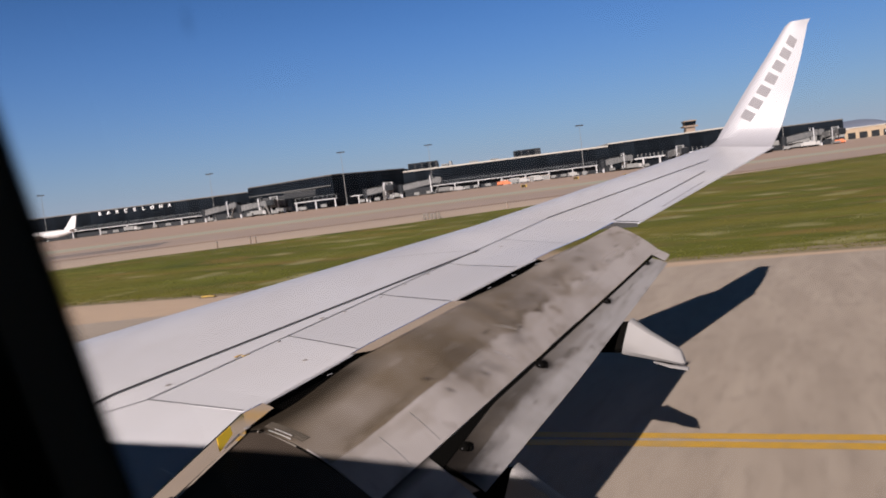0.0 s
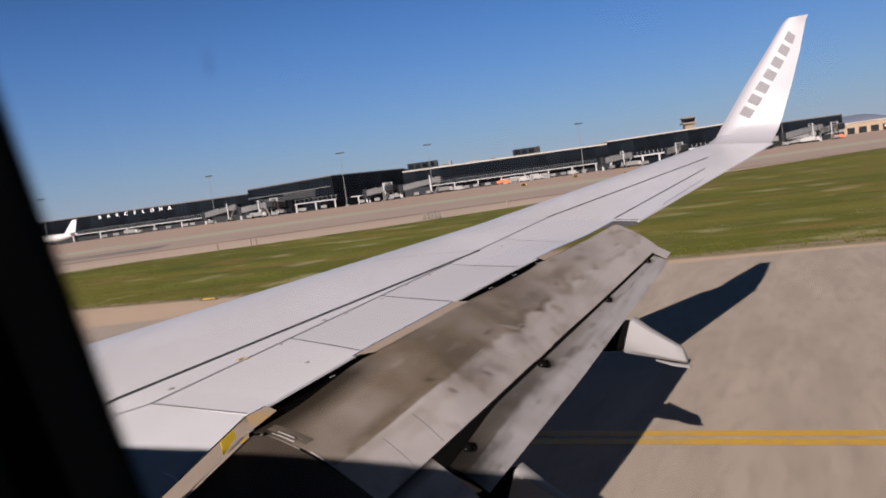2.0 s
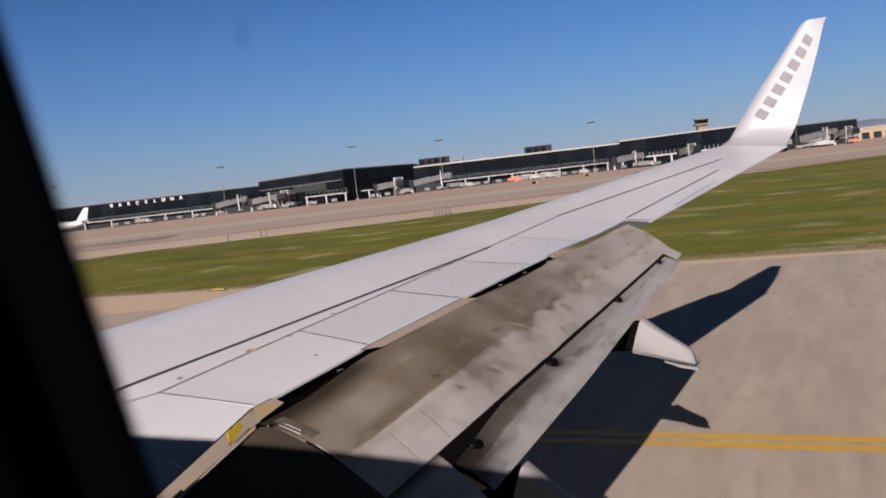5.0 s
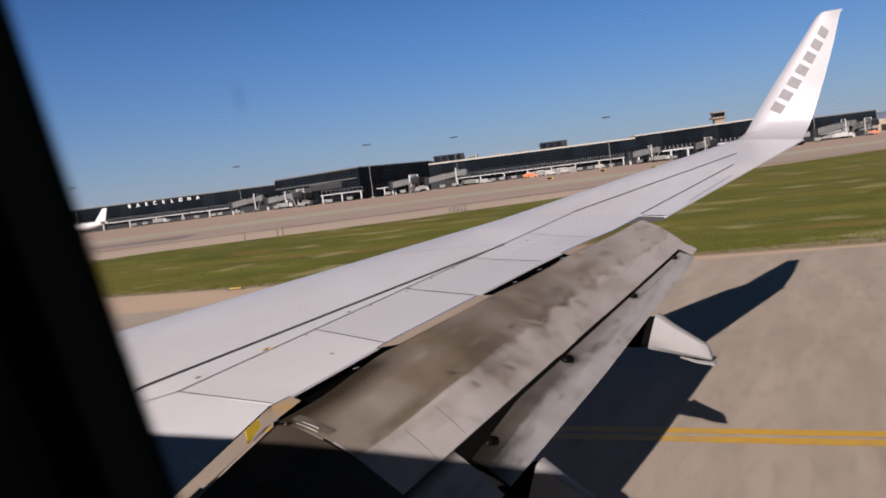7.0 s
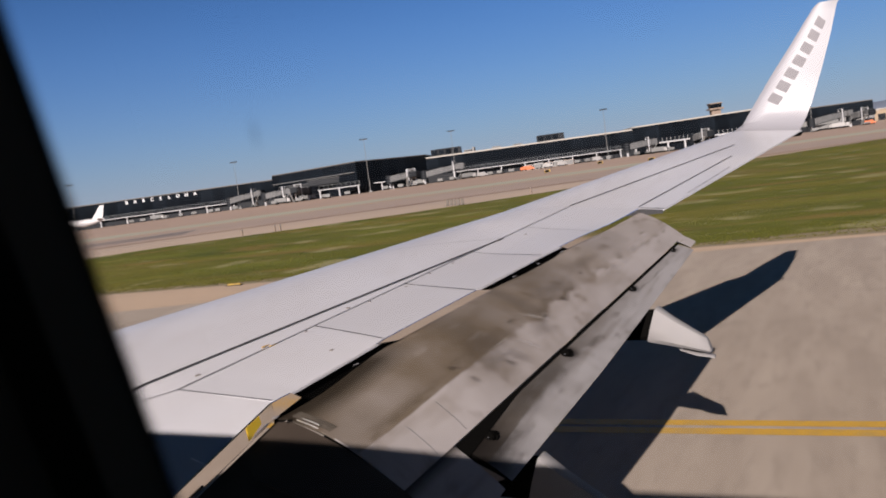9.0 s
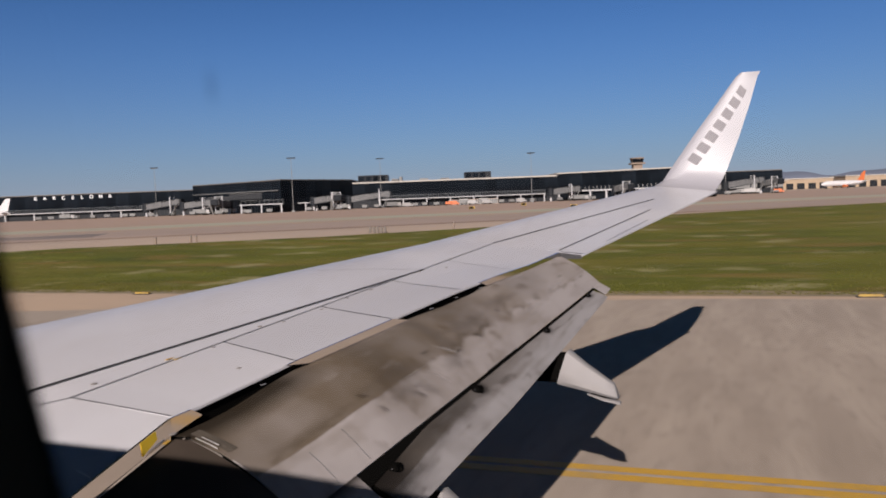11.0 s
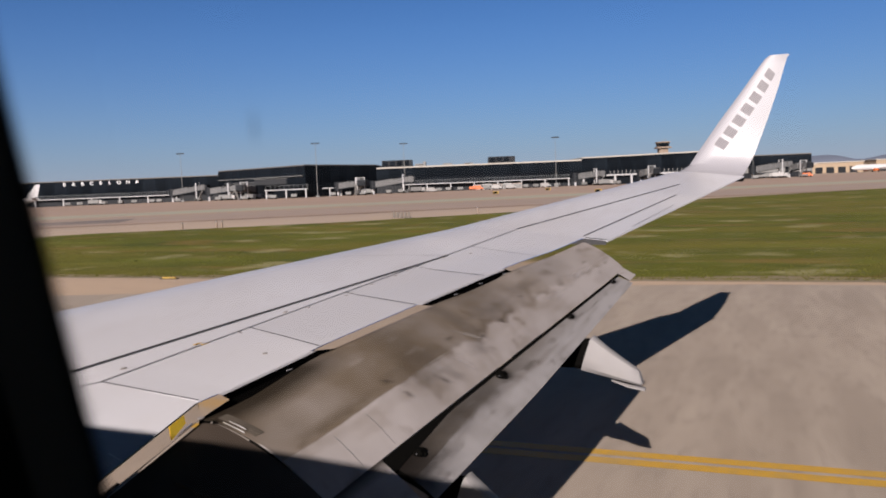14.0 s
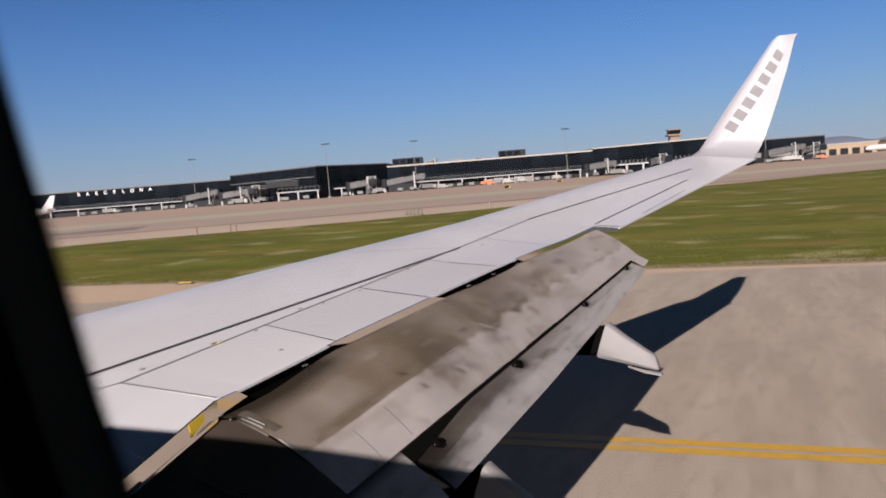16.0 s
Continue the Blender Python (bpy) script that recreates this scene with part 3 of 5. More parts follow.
def winglet_skin(z, u, lift=0.004):
    """A point on the inner face of the winglet blade at height z and u along its chord."""
    for a, b in zip(WL, WL[1:]):
        if a[3] <= z <= b[3]:
            break
    k = (z - a[3]) / (b[3] - a[3])
    xf, xr, y = (a[i] + (b[i] - a[i]) * k for i in (0, 1, 2))
    h = float(np.interp(u, [0, 0.03, 0.12, 0.35, 0.7, 1], [0, 0.022, 0.04, 0.05, 0.028, 0.003])) * (xr - xf)
    return Vector((xf + u * (xr - xf), y - h - lift, z))


# seven slanting plain bars along the blade
for i in range(7):
    bm = bmesh.new()
    grid = []
    for k in (-0.34, -0.17, 0.0, 0.17, 0.34):
        s_ = (i + k) / 6
        mid_u, half, slope = 0.335 + 0.24 * s_, 0.122 + 0.05 * s_, 0.46 - 0.12 * s_
        grid.append([bm.verts.new(winglet_skin(4.50 + 1.188 * s_ - v * half * slope, mid_u + v * half)) for v in (-1, -0.5, 0, 0.5, 1)])
    for r0, r1 in zip(grid, grid[1:]):
        for j in range(4):
            bm.faces.new((r0[j], r0[j + 1], r1[j + 1], r1[j]))
    part("mark", bm, M_GREY, winglet, "plain grey painted bar")
bm = box_bm((-0.42, 16.60, 3.80), (-0.17, 16.66, 3.86), 0.015)
part("tip_light", bm, M_DARK, winglet, "small dark tip light housing")


# ---- flaps ----
def lerp(a, b, k):
    return a + (b - a) * k


def loft_uv(rings, uvs):
    bm = loft(rings)
    layer = bm.loops.layers.uv.new("UVMap")
    bm.verts.index_update()
    n = len(rings[0])
    for f in bm.faces:
        for lp in f.loops:
            i = lp.vert.index
            lp[layer].uv = uvs[i // n][i % n]
    return bm


def flap_line(y, y0, p0, y1, p1):
    k = (y - y0) / (y1 - y0)
    return lerp(p0[0], p1[0], k), lerp(p0[1], p1[1], k)


def main_front(y):
    x, z = te(y)
    gap = float(np.interp(y, [5.79, 6.0, 6.25, 6.55, 6.8, 7.05, 8.3, 8.6, 9.0, 9.5, 9.8, 10.4, 11, 12], [0.12, 0.125, 0.122, 0.098, 0.080, 0.066, 0.070, 0.075, 0.090, 0.085, 0.062, 0.06, 0.05, 0.05]))
    return x + 0.05 * gap / 0.075, z - gap


def main_rear(y):
    return flap_line(y, 6.41, (-2.43, 2.09), 11.5, (-1.53, 2.83))


def aft_front(y):
    x, z = main_rear(y)
    drop = float(np.interp(y, [6.4, 7.3], [0.075, 0.0]))
    return x + 0.005 + drop * 0.9, z - 0.034 - drop


def aft_rear(y):
    x, z = flap_line(y, 6.84, (-1.95, 1.87), 11.3, (-1.36, 2.69))
    return x - float(np.interp(y, [6.5, 8.2], [0.075, 0.02])), z


def eased(bulge, y):
    """The flap's camber, flatter towards its outer end."""
    return bulge * float(np.interp(y, [6.0, 9.0, 11.5], [1.0, 0.9, 0.62]))


def curved(y, front, rear, bulge, thick, n=14, nose=True):
    """A convex aerofoil panel between two points: the ring and its chord coordinates."""
    (x0, z0), (x1, z1) = front, rear
    ch = math.hypot(x1 - x0, z1 - z0)
    nx, nz = -(z1 - z0) / ch, (x1 - x0) / ch
    top, bot, us = [], [], []
    for i in range(n + 1):
        s = i / n
        b = eased(bulge, y) * ch * 4 * s * (1 - s)
        x, z = lerp(x0, x1, s) + nx * b, lerp(z0, z1, s) + nz * b
        top.append((x, y, z))
        t = thick * ch * (math.sqrt(min(1, s / 0.12)) if s < 0.12 else 1) * (1 - s) ** 0.7 + 0.004
        bot.append((x - nx * t - (0.10 * ch * (1 - s) if nose else 0), y, z - nz * t))
        us.append(s)
    return top + bot[::-1], [(u, y) for u in us] + [(u, y) for u in us[::-1]]


def flap_panel(name, ys, front, rear, bulge, thick, mat, parent, label=""):
    both = [curved(y, front(y), rear(y), bulge, thick) for y in ys]
    return part(name, loft_uv([r for r, _ in both], [u for _, u in both]), mat, parent, label, smooth=True)


def spread(a, b, n):
    return [a + (b - a) * i / n for i in range(n + 1)]


main_flap = flap_panel("main_flap", spread(5.79, 11.56, 40), main_front, main_rear, 0.075, 0.12, M_FLAP, airliner, "soot-stained brown and grey metal flap lowered behind the wing")
flap_panel("flap_end", [5.79, 5.95, 6.1, 6.25, 6.40], main_rear, aft_rear, 0.02, 0.03, M_FLAPEND, main_flap, "pale grey inner flap end")


def outer_rear(y):
    (x0, z0), (x1, z1) = main_rear(y), aft_rear(y)
    return lerp(x0, x1, 0.8), lerp(z0, z1, 0.8)


flap_panel("flap_end", [11.33, 11.41, 11.48, 11.56], main_rear, outer_rear, 0.02, 0.06, M_FLAPEND, main_flap, "pale grey outer flap end")
aft_flap = flap_panel("aft_flap", spread(6.50, 11.30, 24), aft_front, aft_rear, 0.03, 0.10, M_AFT, airliner, "streaked grey metal rear flap")


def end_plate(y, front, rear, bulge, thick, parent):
    """A black plate over the end of a flap, the end's shade put into its colour."""
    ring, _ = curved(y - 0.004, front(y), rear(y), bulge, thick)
    part("end_shade", loft([[(x, y - 0.006, z - 0.004) for x, _, z in ring], [(x, y + 0.02, z - 0.004) for x, _, z in ring]]), M_DARK, parent, "black plate painted as the shaded flap end")


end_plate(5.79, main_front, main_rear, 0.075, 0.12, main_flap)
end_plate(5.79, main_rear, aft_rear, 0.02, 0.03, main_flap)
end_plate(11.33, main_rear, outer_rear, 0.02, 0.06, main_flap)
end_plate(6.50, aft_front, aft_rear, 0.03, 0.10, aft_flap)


def flap_point(y, s, front, rear, bulge, up=0.0):
    (x0, z0), (x1, z1) = front(y), rear(y)
    ch = math.hypot(x1 - x0, z1 - z0)
    nx, nz = -(z1 - z0) / ch, (x1 - x0) / ch
    b = eased(bulge, y) * ch * 4 * s * (1 - s) + up
    return Vector((lerp(x0, x1, s) + nx * b, y, lerp(z0, z1, s) + nz * b))


# lumpy hinge brackets behind the slot
for y, size in ((6.72, 1.2), (8.10, 1.25), (9.72, 1.0), (11.05, 0.9)):
    p = flap_point(y, 0.03, aft_front, aft_rear, 0.03, 0.012)
    q = flap_point(y + 0.03, 0.20 * size, aft_front, aft_rear, 0.03, 0.010)
    bm = tube_bm(p, q, 0.034 * size, 0.018 * size, 10)
    m = p.lerp(q, 0.45)
    box_bm(m - Vector((0.030, 0.045, 0.012)) * size, m + Vector((0.030, 0.045, 0.022)) * size, 0.010, bm)
    bracket = part("hinge_bracket", bm, M_DARK, aft_flap, "dark oily hinge bracket")
    part("bolt", tube_bm(m + Vector((0, -0.055 * size, 0.01)), m + Vector((0, 0.055 * size, 0.01)), 0.006, None, 8), M_SEAM, bracket, "dark steel bolt")
# black strip in the slot that stands in for its shade
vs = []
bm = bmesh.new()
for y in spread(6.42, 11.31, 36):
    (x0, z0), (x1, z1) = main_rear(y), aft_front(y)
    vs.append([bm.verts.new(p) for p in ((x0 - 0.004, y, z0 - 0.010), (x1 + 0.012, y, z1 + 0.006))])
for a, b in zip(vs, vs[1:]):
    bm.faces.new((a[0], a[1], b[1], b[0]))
part("slot_shade", bm, M_DARK, aft_flap, "black strip painted as the shaded slot")
# rivet rows on the bare rear part of the main flap
for y in (6.24, 6.60):
    bm = bmesh.new()
    for k in spread(0.66, 0.96, 16):
        p = flap_point(y, k, main_front, main_rear, 0.075, 0.002)
        bmesh.ops.create_circle(bm, cap_ends=True, segments=6, radius=0.008, matrix=Matrix.Translation(p) @ pose(0, 0, 0, 0, 20))
    part("rivet_row", bm, M_SEAMMID, main_flap)
# soot stains, oily marks and pale scuffs that lie on the main flap
srnd = random.Random(12)


def flap_stain(name, y, k, ry, rk, lean, mat, label):
    """An irregular fading patch about station y and chord place k, ry and rk its half sizes, lean its slant."""
    bm = bmesh.new()
    layer = bm.loops.layers.uv.new("UVMap")
    n = 28
    rough = [1 + 0.55 * noise.noise((math.cos(6.283 * j / n) * 1.6, math.sin(6.283 * j / n) * 1.6, y * 7 + k)) + 0.35 * (srnd.random() - 0.5) for j in range(n)]
    loops_ = []
    for f in (0.0, 0.25, 0.5, 0.75, 1.0):
        ring = []
        for j in range(n):
            a = 6.283 * j / n
            dk = rk * f * rough[j] * math.sin(a)
            yy = y + ry * f * rough[j] * math.cos(a) + lean * dk
            ring.append(bm.verts.new(flap_point(yy, min(0.985, max(0.02, k + dk)), main_front, main_rear, 0.075, 0.004)))
        loops_.append((f, ring))
    where_ = {v: f for f, ring in loops_ for v in ring}
    for (f0, r0), (f1, r1) in zip(loops_, loops_[1:]):
        for j in range(n):
            i2 = (j + 1) % n
            face = bm.faces.new((r0[j], r1[j], r1[i2], r0[i2]))
            for lp in face.loops:
                lp[layer].uv = (where_[lp.vert], 0.0)
    part(name, bm, mat, main_flap, label, smooth=True)


for args in ((7.50, 0.50, 0.50, 0.22, 0.4), (7.42, 0.70, 0.30, 0.13, 0.8), (7.62, 0.80, 0.10, 0.17, 0.6), (8.75, 0.40, 0.50, 0.20, 0.5), (8.15, 0.72, 0.22, 0.16, 0.3), (9.55, 0.30, 0.45, 0.16, 0.2)):
    flap_stain("soot_stain", *args, M_STAIN, "soft grey-brown soot stain")
for args in ((7.00, 0.52, 0.05, 0.07, 0.9), (7.06, 0.72, 0.045, 0.08, 0.4), (7.50, 0.80, 0.05, 0.09, 0.7), (7.95, 0.455, 0.10, 0.035, 0.2), (8.33, 0.63, 0.06, 0.04, 0.3), (8.74, 0.60, 0.05, 0.07, 0.3), (9.35, 0.42, 0.06, 0.05, 0.3)):
    flap_stain("soot_mark", *args, M_CLAW, "small dark oily mark")
for args in ((7.85, 0.76, 0.05, 0.19, 0.5), (8.22, 0.56, 0.05, 0.16, 0.7), (7.62, 0.585, 0.22, 0.014, 0.0), (10.6, 0.55, 0.35, 0.12, 0.3), (9.9, 0.68, 0.40, 0.10, 0.2)):
    flap_stain("scuff", *args, M_SCUFF, "pale worn scuff")
# sealing block, steel rails and worn edge on the inner end of the flap
rings = []
for k in spread(0.0, 0.32, 8):
    a, b = flap_point(5.785, k, main_front, main_rear, 0.075, -0.004), flap_point(5.90, k, main_front, main_rear, 0.075, 0.006)
    low_a, low_b = flap_point(5.755, k, main_front, main_rear, 0.075, -0.055 + 0.05 * k), flap_point(5.90, k, main_front, main_rear, 0.075, -0.02)
    rings.append([low_a, a, b, low_b])
end_seal = part("end_seal", loft(rings), M_SEAL, main_flap, "worn beige sealing block")
for y, k0, k1, up in ((5.80, 0.07, 0.25, 0.008), (5.83, 0.09, 0.23, 0.011)):
    pts = [flap_point(y, k, main_front, main_rear, 0.075, up) for k in spread(k0, k1, 8)]
    bm = bmesh.new()
    for a, b in zip(pts, pts[1:]):
        tube_bm(a, b, 0.0045, None, 8, bm)
    part("steel_rail", bm, M_STEEL, end_seal, "bright curved steel rail")
for k in (0.05, 0.16, 0.28):
    p = flap_point(5.77, k, main_front, main_rear, 0.075, -0.028)
    part("seal_bolt", tube_bm(p + Vector((0, -0.012, 0)), p + Vector((0, 0.012, 0)), 0.007, None, 8), M_SEAMMID, end_seal)
bm = bmesh.new()
pts = [flap_point(5.79, s, main_front, main_rear, 0.075, 0.003) for s in spread(0.40, 0.97, 10)]
for a, b in zip(pts, pts[1:]):
    tube_bm(a, b, 0.007, None, 8, bm)
part("end_trim", bm, M_SEAMLIGHT, main_flap, "worn grey edge trim")

# inner flap beside the fuselage, in its shade
def inner_front(y):
    x, z = te(y)
    return x + 0.13, z - 0.135


def inner_rear(y):
    return flap_line(y, 2.0, (-1.35, 1.30), 5.75, (-2.2, 1.74))


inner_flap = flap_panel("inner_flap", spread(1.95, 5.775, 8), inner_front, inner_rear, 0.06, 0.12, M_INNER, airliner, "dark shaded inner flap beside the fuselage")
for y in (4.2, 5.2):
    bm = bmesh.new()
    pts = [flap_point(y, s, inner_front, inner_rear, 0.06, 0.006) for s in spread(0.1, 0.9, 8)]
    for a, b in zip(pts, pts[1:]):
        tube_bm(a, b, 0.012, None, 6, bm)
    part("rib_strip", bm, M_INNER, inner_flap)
# black sheet in the cove between fixed edge and flap, its shade painted in
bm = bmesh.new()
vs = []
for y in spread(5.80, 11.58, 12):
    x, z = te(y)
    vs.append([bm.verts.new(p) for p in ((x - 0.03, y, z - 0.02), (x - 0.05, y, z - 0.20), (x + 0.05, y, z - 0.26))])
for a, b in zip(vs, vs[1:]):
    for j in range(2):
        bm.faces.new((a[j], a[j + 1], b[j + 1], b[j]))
cove = part("flap_cove", bm, M_DARK, wing, "black sheet painted as the shaded gap ahead of the flap")
for y in (6.55, 8.72, 9.16, 9.62):
    x, z = te(y)
    part("flap_roller", tube_bm((x + 0.01, y - 0.03, z - 0.05), (x + 0.025, y + 0.02, z - 0.05), 0.0045, None, 8), M_SEAMMID, cove, "dull steel roller")


# ---- panels, seams and marks on the wing ----
def wing_z(x, y, edge=te):
    xt, zt = edge(y)
    u = (x - le(y)) / (xt - le(y))
    if u >= 1:
        return zt - 0.13 * (x - xt)
    return upper(y, u, xt, zt)[1]


def seam(p, q, width, mat, edge=te, parent=None, name="seam", lift=0.009, n=10, label=""):
    bm = bmesh.new()
    a, b = Vector((*p, 0)), Vector((*q, 0))
    side = Vector((-(b - a).y, (b - a).x, 0)).normalized() * width / 2
    rowz = []
    for i in range(n + 1):
        c = a.lerp(b, i / n)
        rowz.append([bm.verts.new((v.x, v.y, wing_z(v.x, v.y, edge) + lift)) for v in (c - side, c + side)])
    for r0, r1 in zip(rowz, rowz[1:]):
        bm.faces.new((r0[0], r0[1], r1[1], r1[0]))
    return part(name, bm, mat, parent or wing, label)


seam((-4.62, 5.45), (-3.24, 9.98), 0.032, M_SEAM, name="groove", n=60, label="long dark open groove")
seam((-4.22, 5.74), (-2.90, 11.57), 0.012, M_SEAMMID)
seam((-2.90, 11.62), (-1.16, 15.48), 0.020, M_SEAM, name="groove")
seam((-2.03, 11.66), (-1.15, 14.62), 0.016, M_SEAM)
seam((-1.53, 12.37), (-1.12, 13.9), 0.008, M_SEAMMID)
seam((-4.22, 5.745), (-3.44, 5.785), 0.018, M_SEAMMID)
seam((-4.28, 9.40), (-3.74, 9.74), 0.006, M_SEAMFAINT)
seam((-3.74, 9.74), (-3.24, 9.98), 0.007, M_SEAMFAINT)
seam((-4.50, 5.42), (-4.22, 5.74), 0.008, M_SEAMMID)
seam((-2.00, 11.60), (-1.72, 11.61), 0.02, M_SEAM)
# spoiler panels, a hair proud of the skin, parted by slanting seams
CUTS = [(5.752, 5.785), (7.08, 6.90), (8.27, 8.12), (9.40, 9.27), (10.50, 10.38), (11.52, 11.50)]
for (a0, a1), (b0, b1) in zip(CUTS, CUTS[1:]):
    rings = []
    for k in spread(0, 1, 5):
        row = []
        for m in spread(0, 1, 3):
            y = lerp(lerp(a0, a1, m), lerp(b0, b1, m), k)
            x = lerp(lerp(-4.22, -2.90, (y - 5.74) / 5.83) + 0.010, te(y)[0] - 0.004, m)
            row.append((x, y, wing_z(x, y) + 0.004))
        rings.append(row + [(x, y, z - 0.014) for x, y, z in row[::-1]])
    part("spoiler", loft(rings), M_SPOILER, wing)
for (f, r), w, mat in zip(CUTS[1:-1], (0.012, 0.014, 0.010, 0.008), (M_SEAM, M_SEAM, M_SEAM, M_SEAMMID)):
    seam((lerp(-4.22, -2.90, (f - 5.74) / 5.83), f), (te(r)[0] - 0.01, r), w, mat)
# upright polished metal strips along the fixed rear edge, which mirror the ground
def edge_strip(tops, bottoms, heights, tilt, n=10):
    """tops and bottoms: first and last station of the two edges; heights: at both ends; tilt(y): degrees that the face looks up."""
    rings = []
    for i in range(n + 1):
        a, b, h = lerp(*tops, i / n), lerp(*bottoms, i / n), lerp(*heights, i / n)
        (xa, za), (xb, zb) = te(a), te(b)
        lean = 0.012 + h * math.tan(radians(tilt(b)))
        rings.append([(xa - 0.004, a, za + 0.005), (xa + 0.012, a, za + 0.005), (xb + lean, b, zb - h), (xb + lean - 0.012, b, zb - h)])
    return part("edge_strip", loft(rings), M_EDGESTEEL, wing, "polished bare metal edge strip that mirrors the ground")


inner_strip = edge_strip((2.0, KINK_Y - 0.002), (2.0, KINK_Y - 0.002), (0.09, 0.10), lambda y: 8.0, 15)
# the taxi line's mirror image on the strip, added as a yellow piece
rings = []
for y in spread(5.46, 5.60, 4):
    x, z = te(y)
    drop = 0.08 - 0.22 * (y - 5.46)
    rings.append([(x + 0.013, y, z + 0.002), (x + 0.017, y, z + 0.002), (x + 0.018 + drop * 0.16, y, z - drop), (x + 0.014 + drop * 0.16, y, z - drop)])
part("yellow_reflection", loft(rings), M_YELLREFLECT, inner_strip, "yellow patch painted as the taxi line's reflection")
edge_strip((KINK_Y + 0.002, 5.92), (KINK_Y + 0.002, 6.0), (0.10, 0.06), lambda y: 4.0, 4)
edge_strip((6.80, 8.12), (7.06, 8.38), (0.064, 0.072), lambda y: 1.0, 10)
edge_strip((9.62, 11.56), (9.78, 11.56), (0.06, 0.05), lambda y: 0.0, 10)
# dark plate over the outer wing's end beside the flap, painted as shade
xs_end = spread(-2.04, -1.735, 4)
rings = [[(x, 11.588, te_aileron(11.6)[1] + 0.13 * (-1.72 - x) - 0.005) for x in xs_end] + [(x, 11.588, te_aileron(11.6)[1] - 0.05) for x in xs_end[::-1]]]
rings.append([(x, y + 0.010, z) for x, y, z in rings[0]])
part("end_shade", loft(rings), M_SEAM, wing, "dark plate painted as the shaded gap beside the outer wing")
# small fittings
for x, y in ((-4.07, 6.61), (-4.02, 6.64)):
    part("yellow_mark", box_bm((x - 0.012, y - 0.05, wing_z(x, y) + 0.002), (x + 0.012, y + 0.05, wing_z(x, y) + 0.006)), M_YELL, wing)
for x, y in ((-3.48, 6.64), (-3.86, 7.55), (-3.60, 8.2), (-3.30, 5.62), (-4.25, 6.0), (-3.45, 9.0), (-3.05, 10.2)):
    bm = bmesh.new()
    bmesh.ops.create_uvsphere(bm, u_segments=10, v_segments=6, radius=0.022, matrix=Matrix.Translation((x, y, wing_z(x, y))) @ Matrix.Diagonal((1, 1.4, 0.35, 1)))
    part("fastener", bm, M_SEAMLIGHT, wing)
for y in (6.95, 7.74, 8.62, 9.88):
    x = lerp(-4.22, -2.90, (y - 5.74) / 5.83) + 0.03
    part("fastener", box_bm((x - 0.012, y - 0.02, wing_z(x, y) + 0.001), (x + 0.012, y + 0.02, wing_z(x, y) + 0.008), 0.003), M_SEAMLIGHT, wing)
for x0, y0, x1, y1 in ((-3.56, 5.10, -3.44, 5.07),):
    part("static_wick", tube_bm((x0, y0, wing_z(x0, y0) + 0.01), (x1, y1, wing_z(x1, y1) + 0.012), 0.005, 0.004, 6), M_LETTER, wing)


def fairing(dx, y, dz):
    """A canoe-shaped flap track fairing: a body under the wing, and a drooped tail cone with a flat top and a lower lip."""
    def skin(stations):
        rings = []
        for x, lean, top, low, w in stations:
            c = top - low
            ring = [(-0.42, 1.0, 0), (0.42, 1.0, 0), (0.62, 0.94, 0), (0.95, 0.45, 0), (0.95, 0.14, 0), (0.7, 0.0, 0), (-0.7, 0.0, 0), (-0.95, 0.14, 0), (-0.95, 0.45, 0), (-0.62, 0.94, 0)]
            rings.append([(x + dx + lean * k, y + w * s, low + dz + c * k) for s, k, _ in ring])
        return loft(rings)
    body = part("flap_fairing", skin([(-3.6, 0, 2.55, 2.50, 0.02), (-3.2, 0, 2.50, 2.30, 0.10), (-2.6, 0, 2.42, 2.16, 0.13), (-2.0, 0, 2.36, 2.12, 0.13), (-1.72, 0, 2.34, 2.14, 0.10)]), M_FAIRING, airliner, "pale grey canoe-shaped flap fairing", smooth=True)
    part("tail_cone", skin([(-1.655, 0.10, 2.37, 2.045, 0.125), (-1.62, 0.09, 2.375, 2.035, 0.13), (-1.40, 0.02, 2.25, 1.985, 0.115), (-1.18, -0.01, 2.115, 1.93, 0.09), (-1.075, -0.02, 2.05, 1.905, 0.074), (-1.055, -0.03, 2.03, 1.915, 0.062)]), M_FAIRING, body, "pale grey drooped tail cone", smooth=True)
    # solid black filler whose colour gives the gap its darkness
    part("front_gap_shade", skin([(-2.05, 0.10, 2.34, 2.07, 0.12), (-1.645, 0.10, 2.345, 2.055, 0.115)]), M_DARK, body, "black filler painted as the dark gap ahead of the tail cone")
    part("lower_lip", skin([(-1.36, 0, 1.945, 1.935, 0.05), (-1.20, 0, 1.905, 1.88, 0.07), (-1.035, 0, 1.868, 1.845, 0.05)]), M_FAIRING, body, "thin drooped lower lip", smooth=True)
    part("lip_bracket", box_bm((dx - 1.33, y - 0.02, 1.90 + dz), (dx - 1.10, y + 0.02, 1.95 + dz), 0.004), M_DARK, body)


fairing(0, 9.55, 0)
fairing(-0.47, 7.0, -0.565)

# ---- fuselage ----
def hull(k, size=1.0, lift=0.0):
    a = k * 2 * math.pi / 48
    c, s = math.cos(a), math.sin(a)
    p = 2 / 2.6
    return size * 1.88 * math.copysign(abs(c) ** p, c), 2.95 + lift + size * 1.85 * math.copysign(abs(s) ** p, s)


def hull_y(z):
    return 1.88 * (1 - abs((z - 2.95) / 1.85) ** 2.6) ** (1 / 2.6)


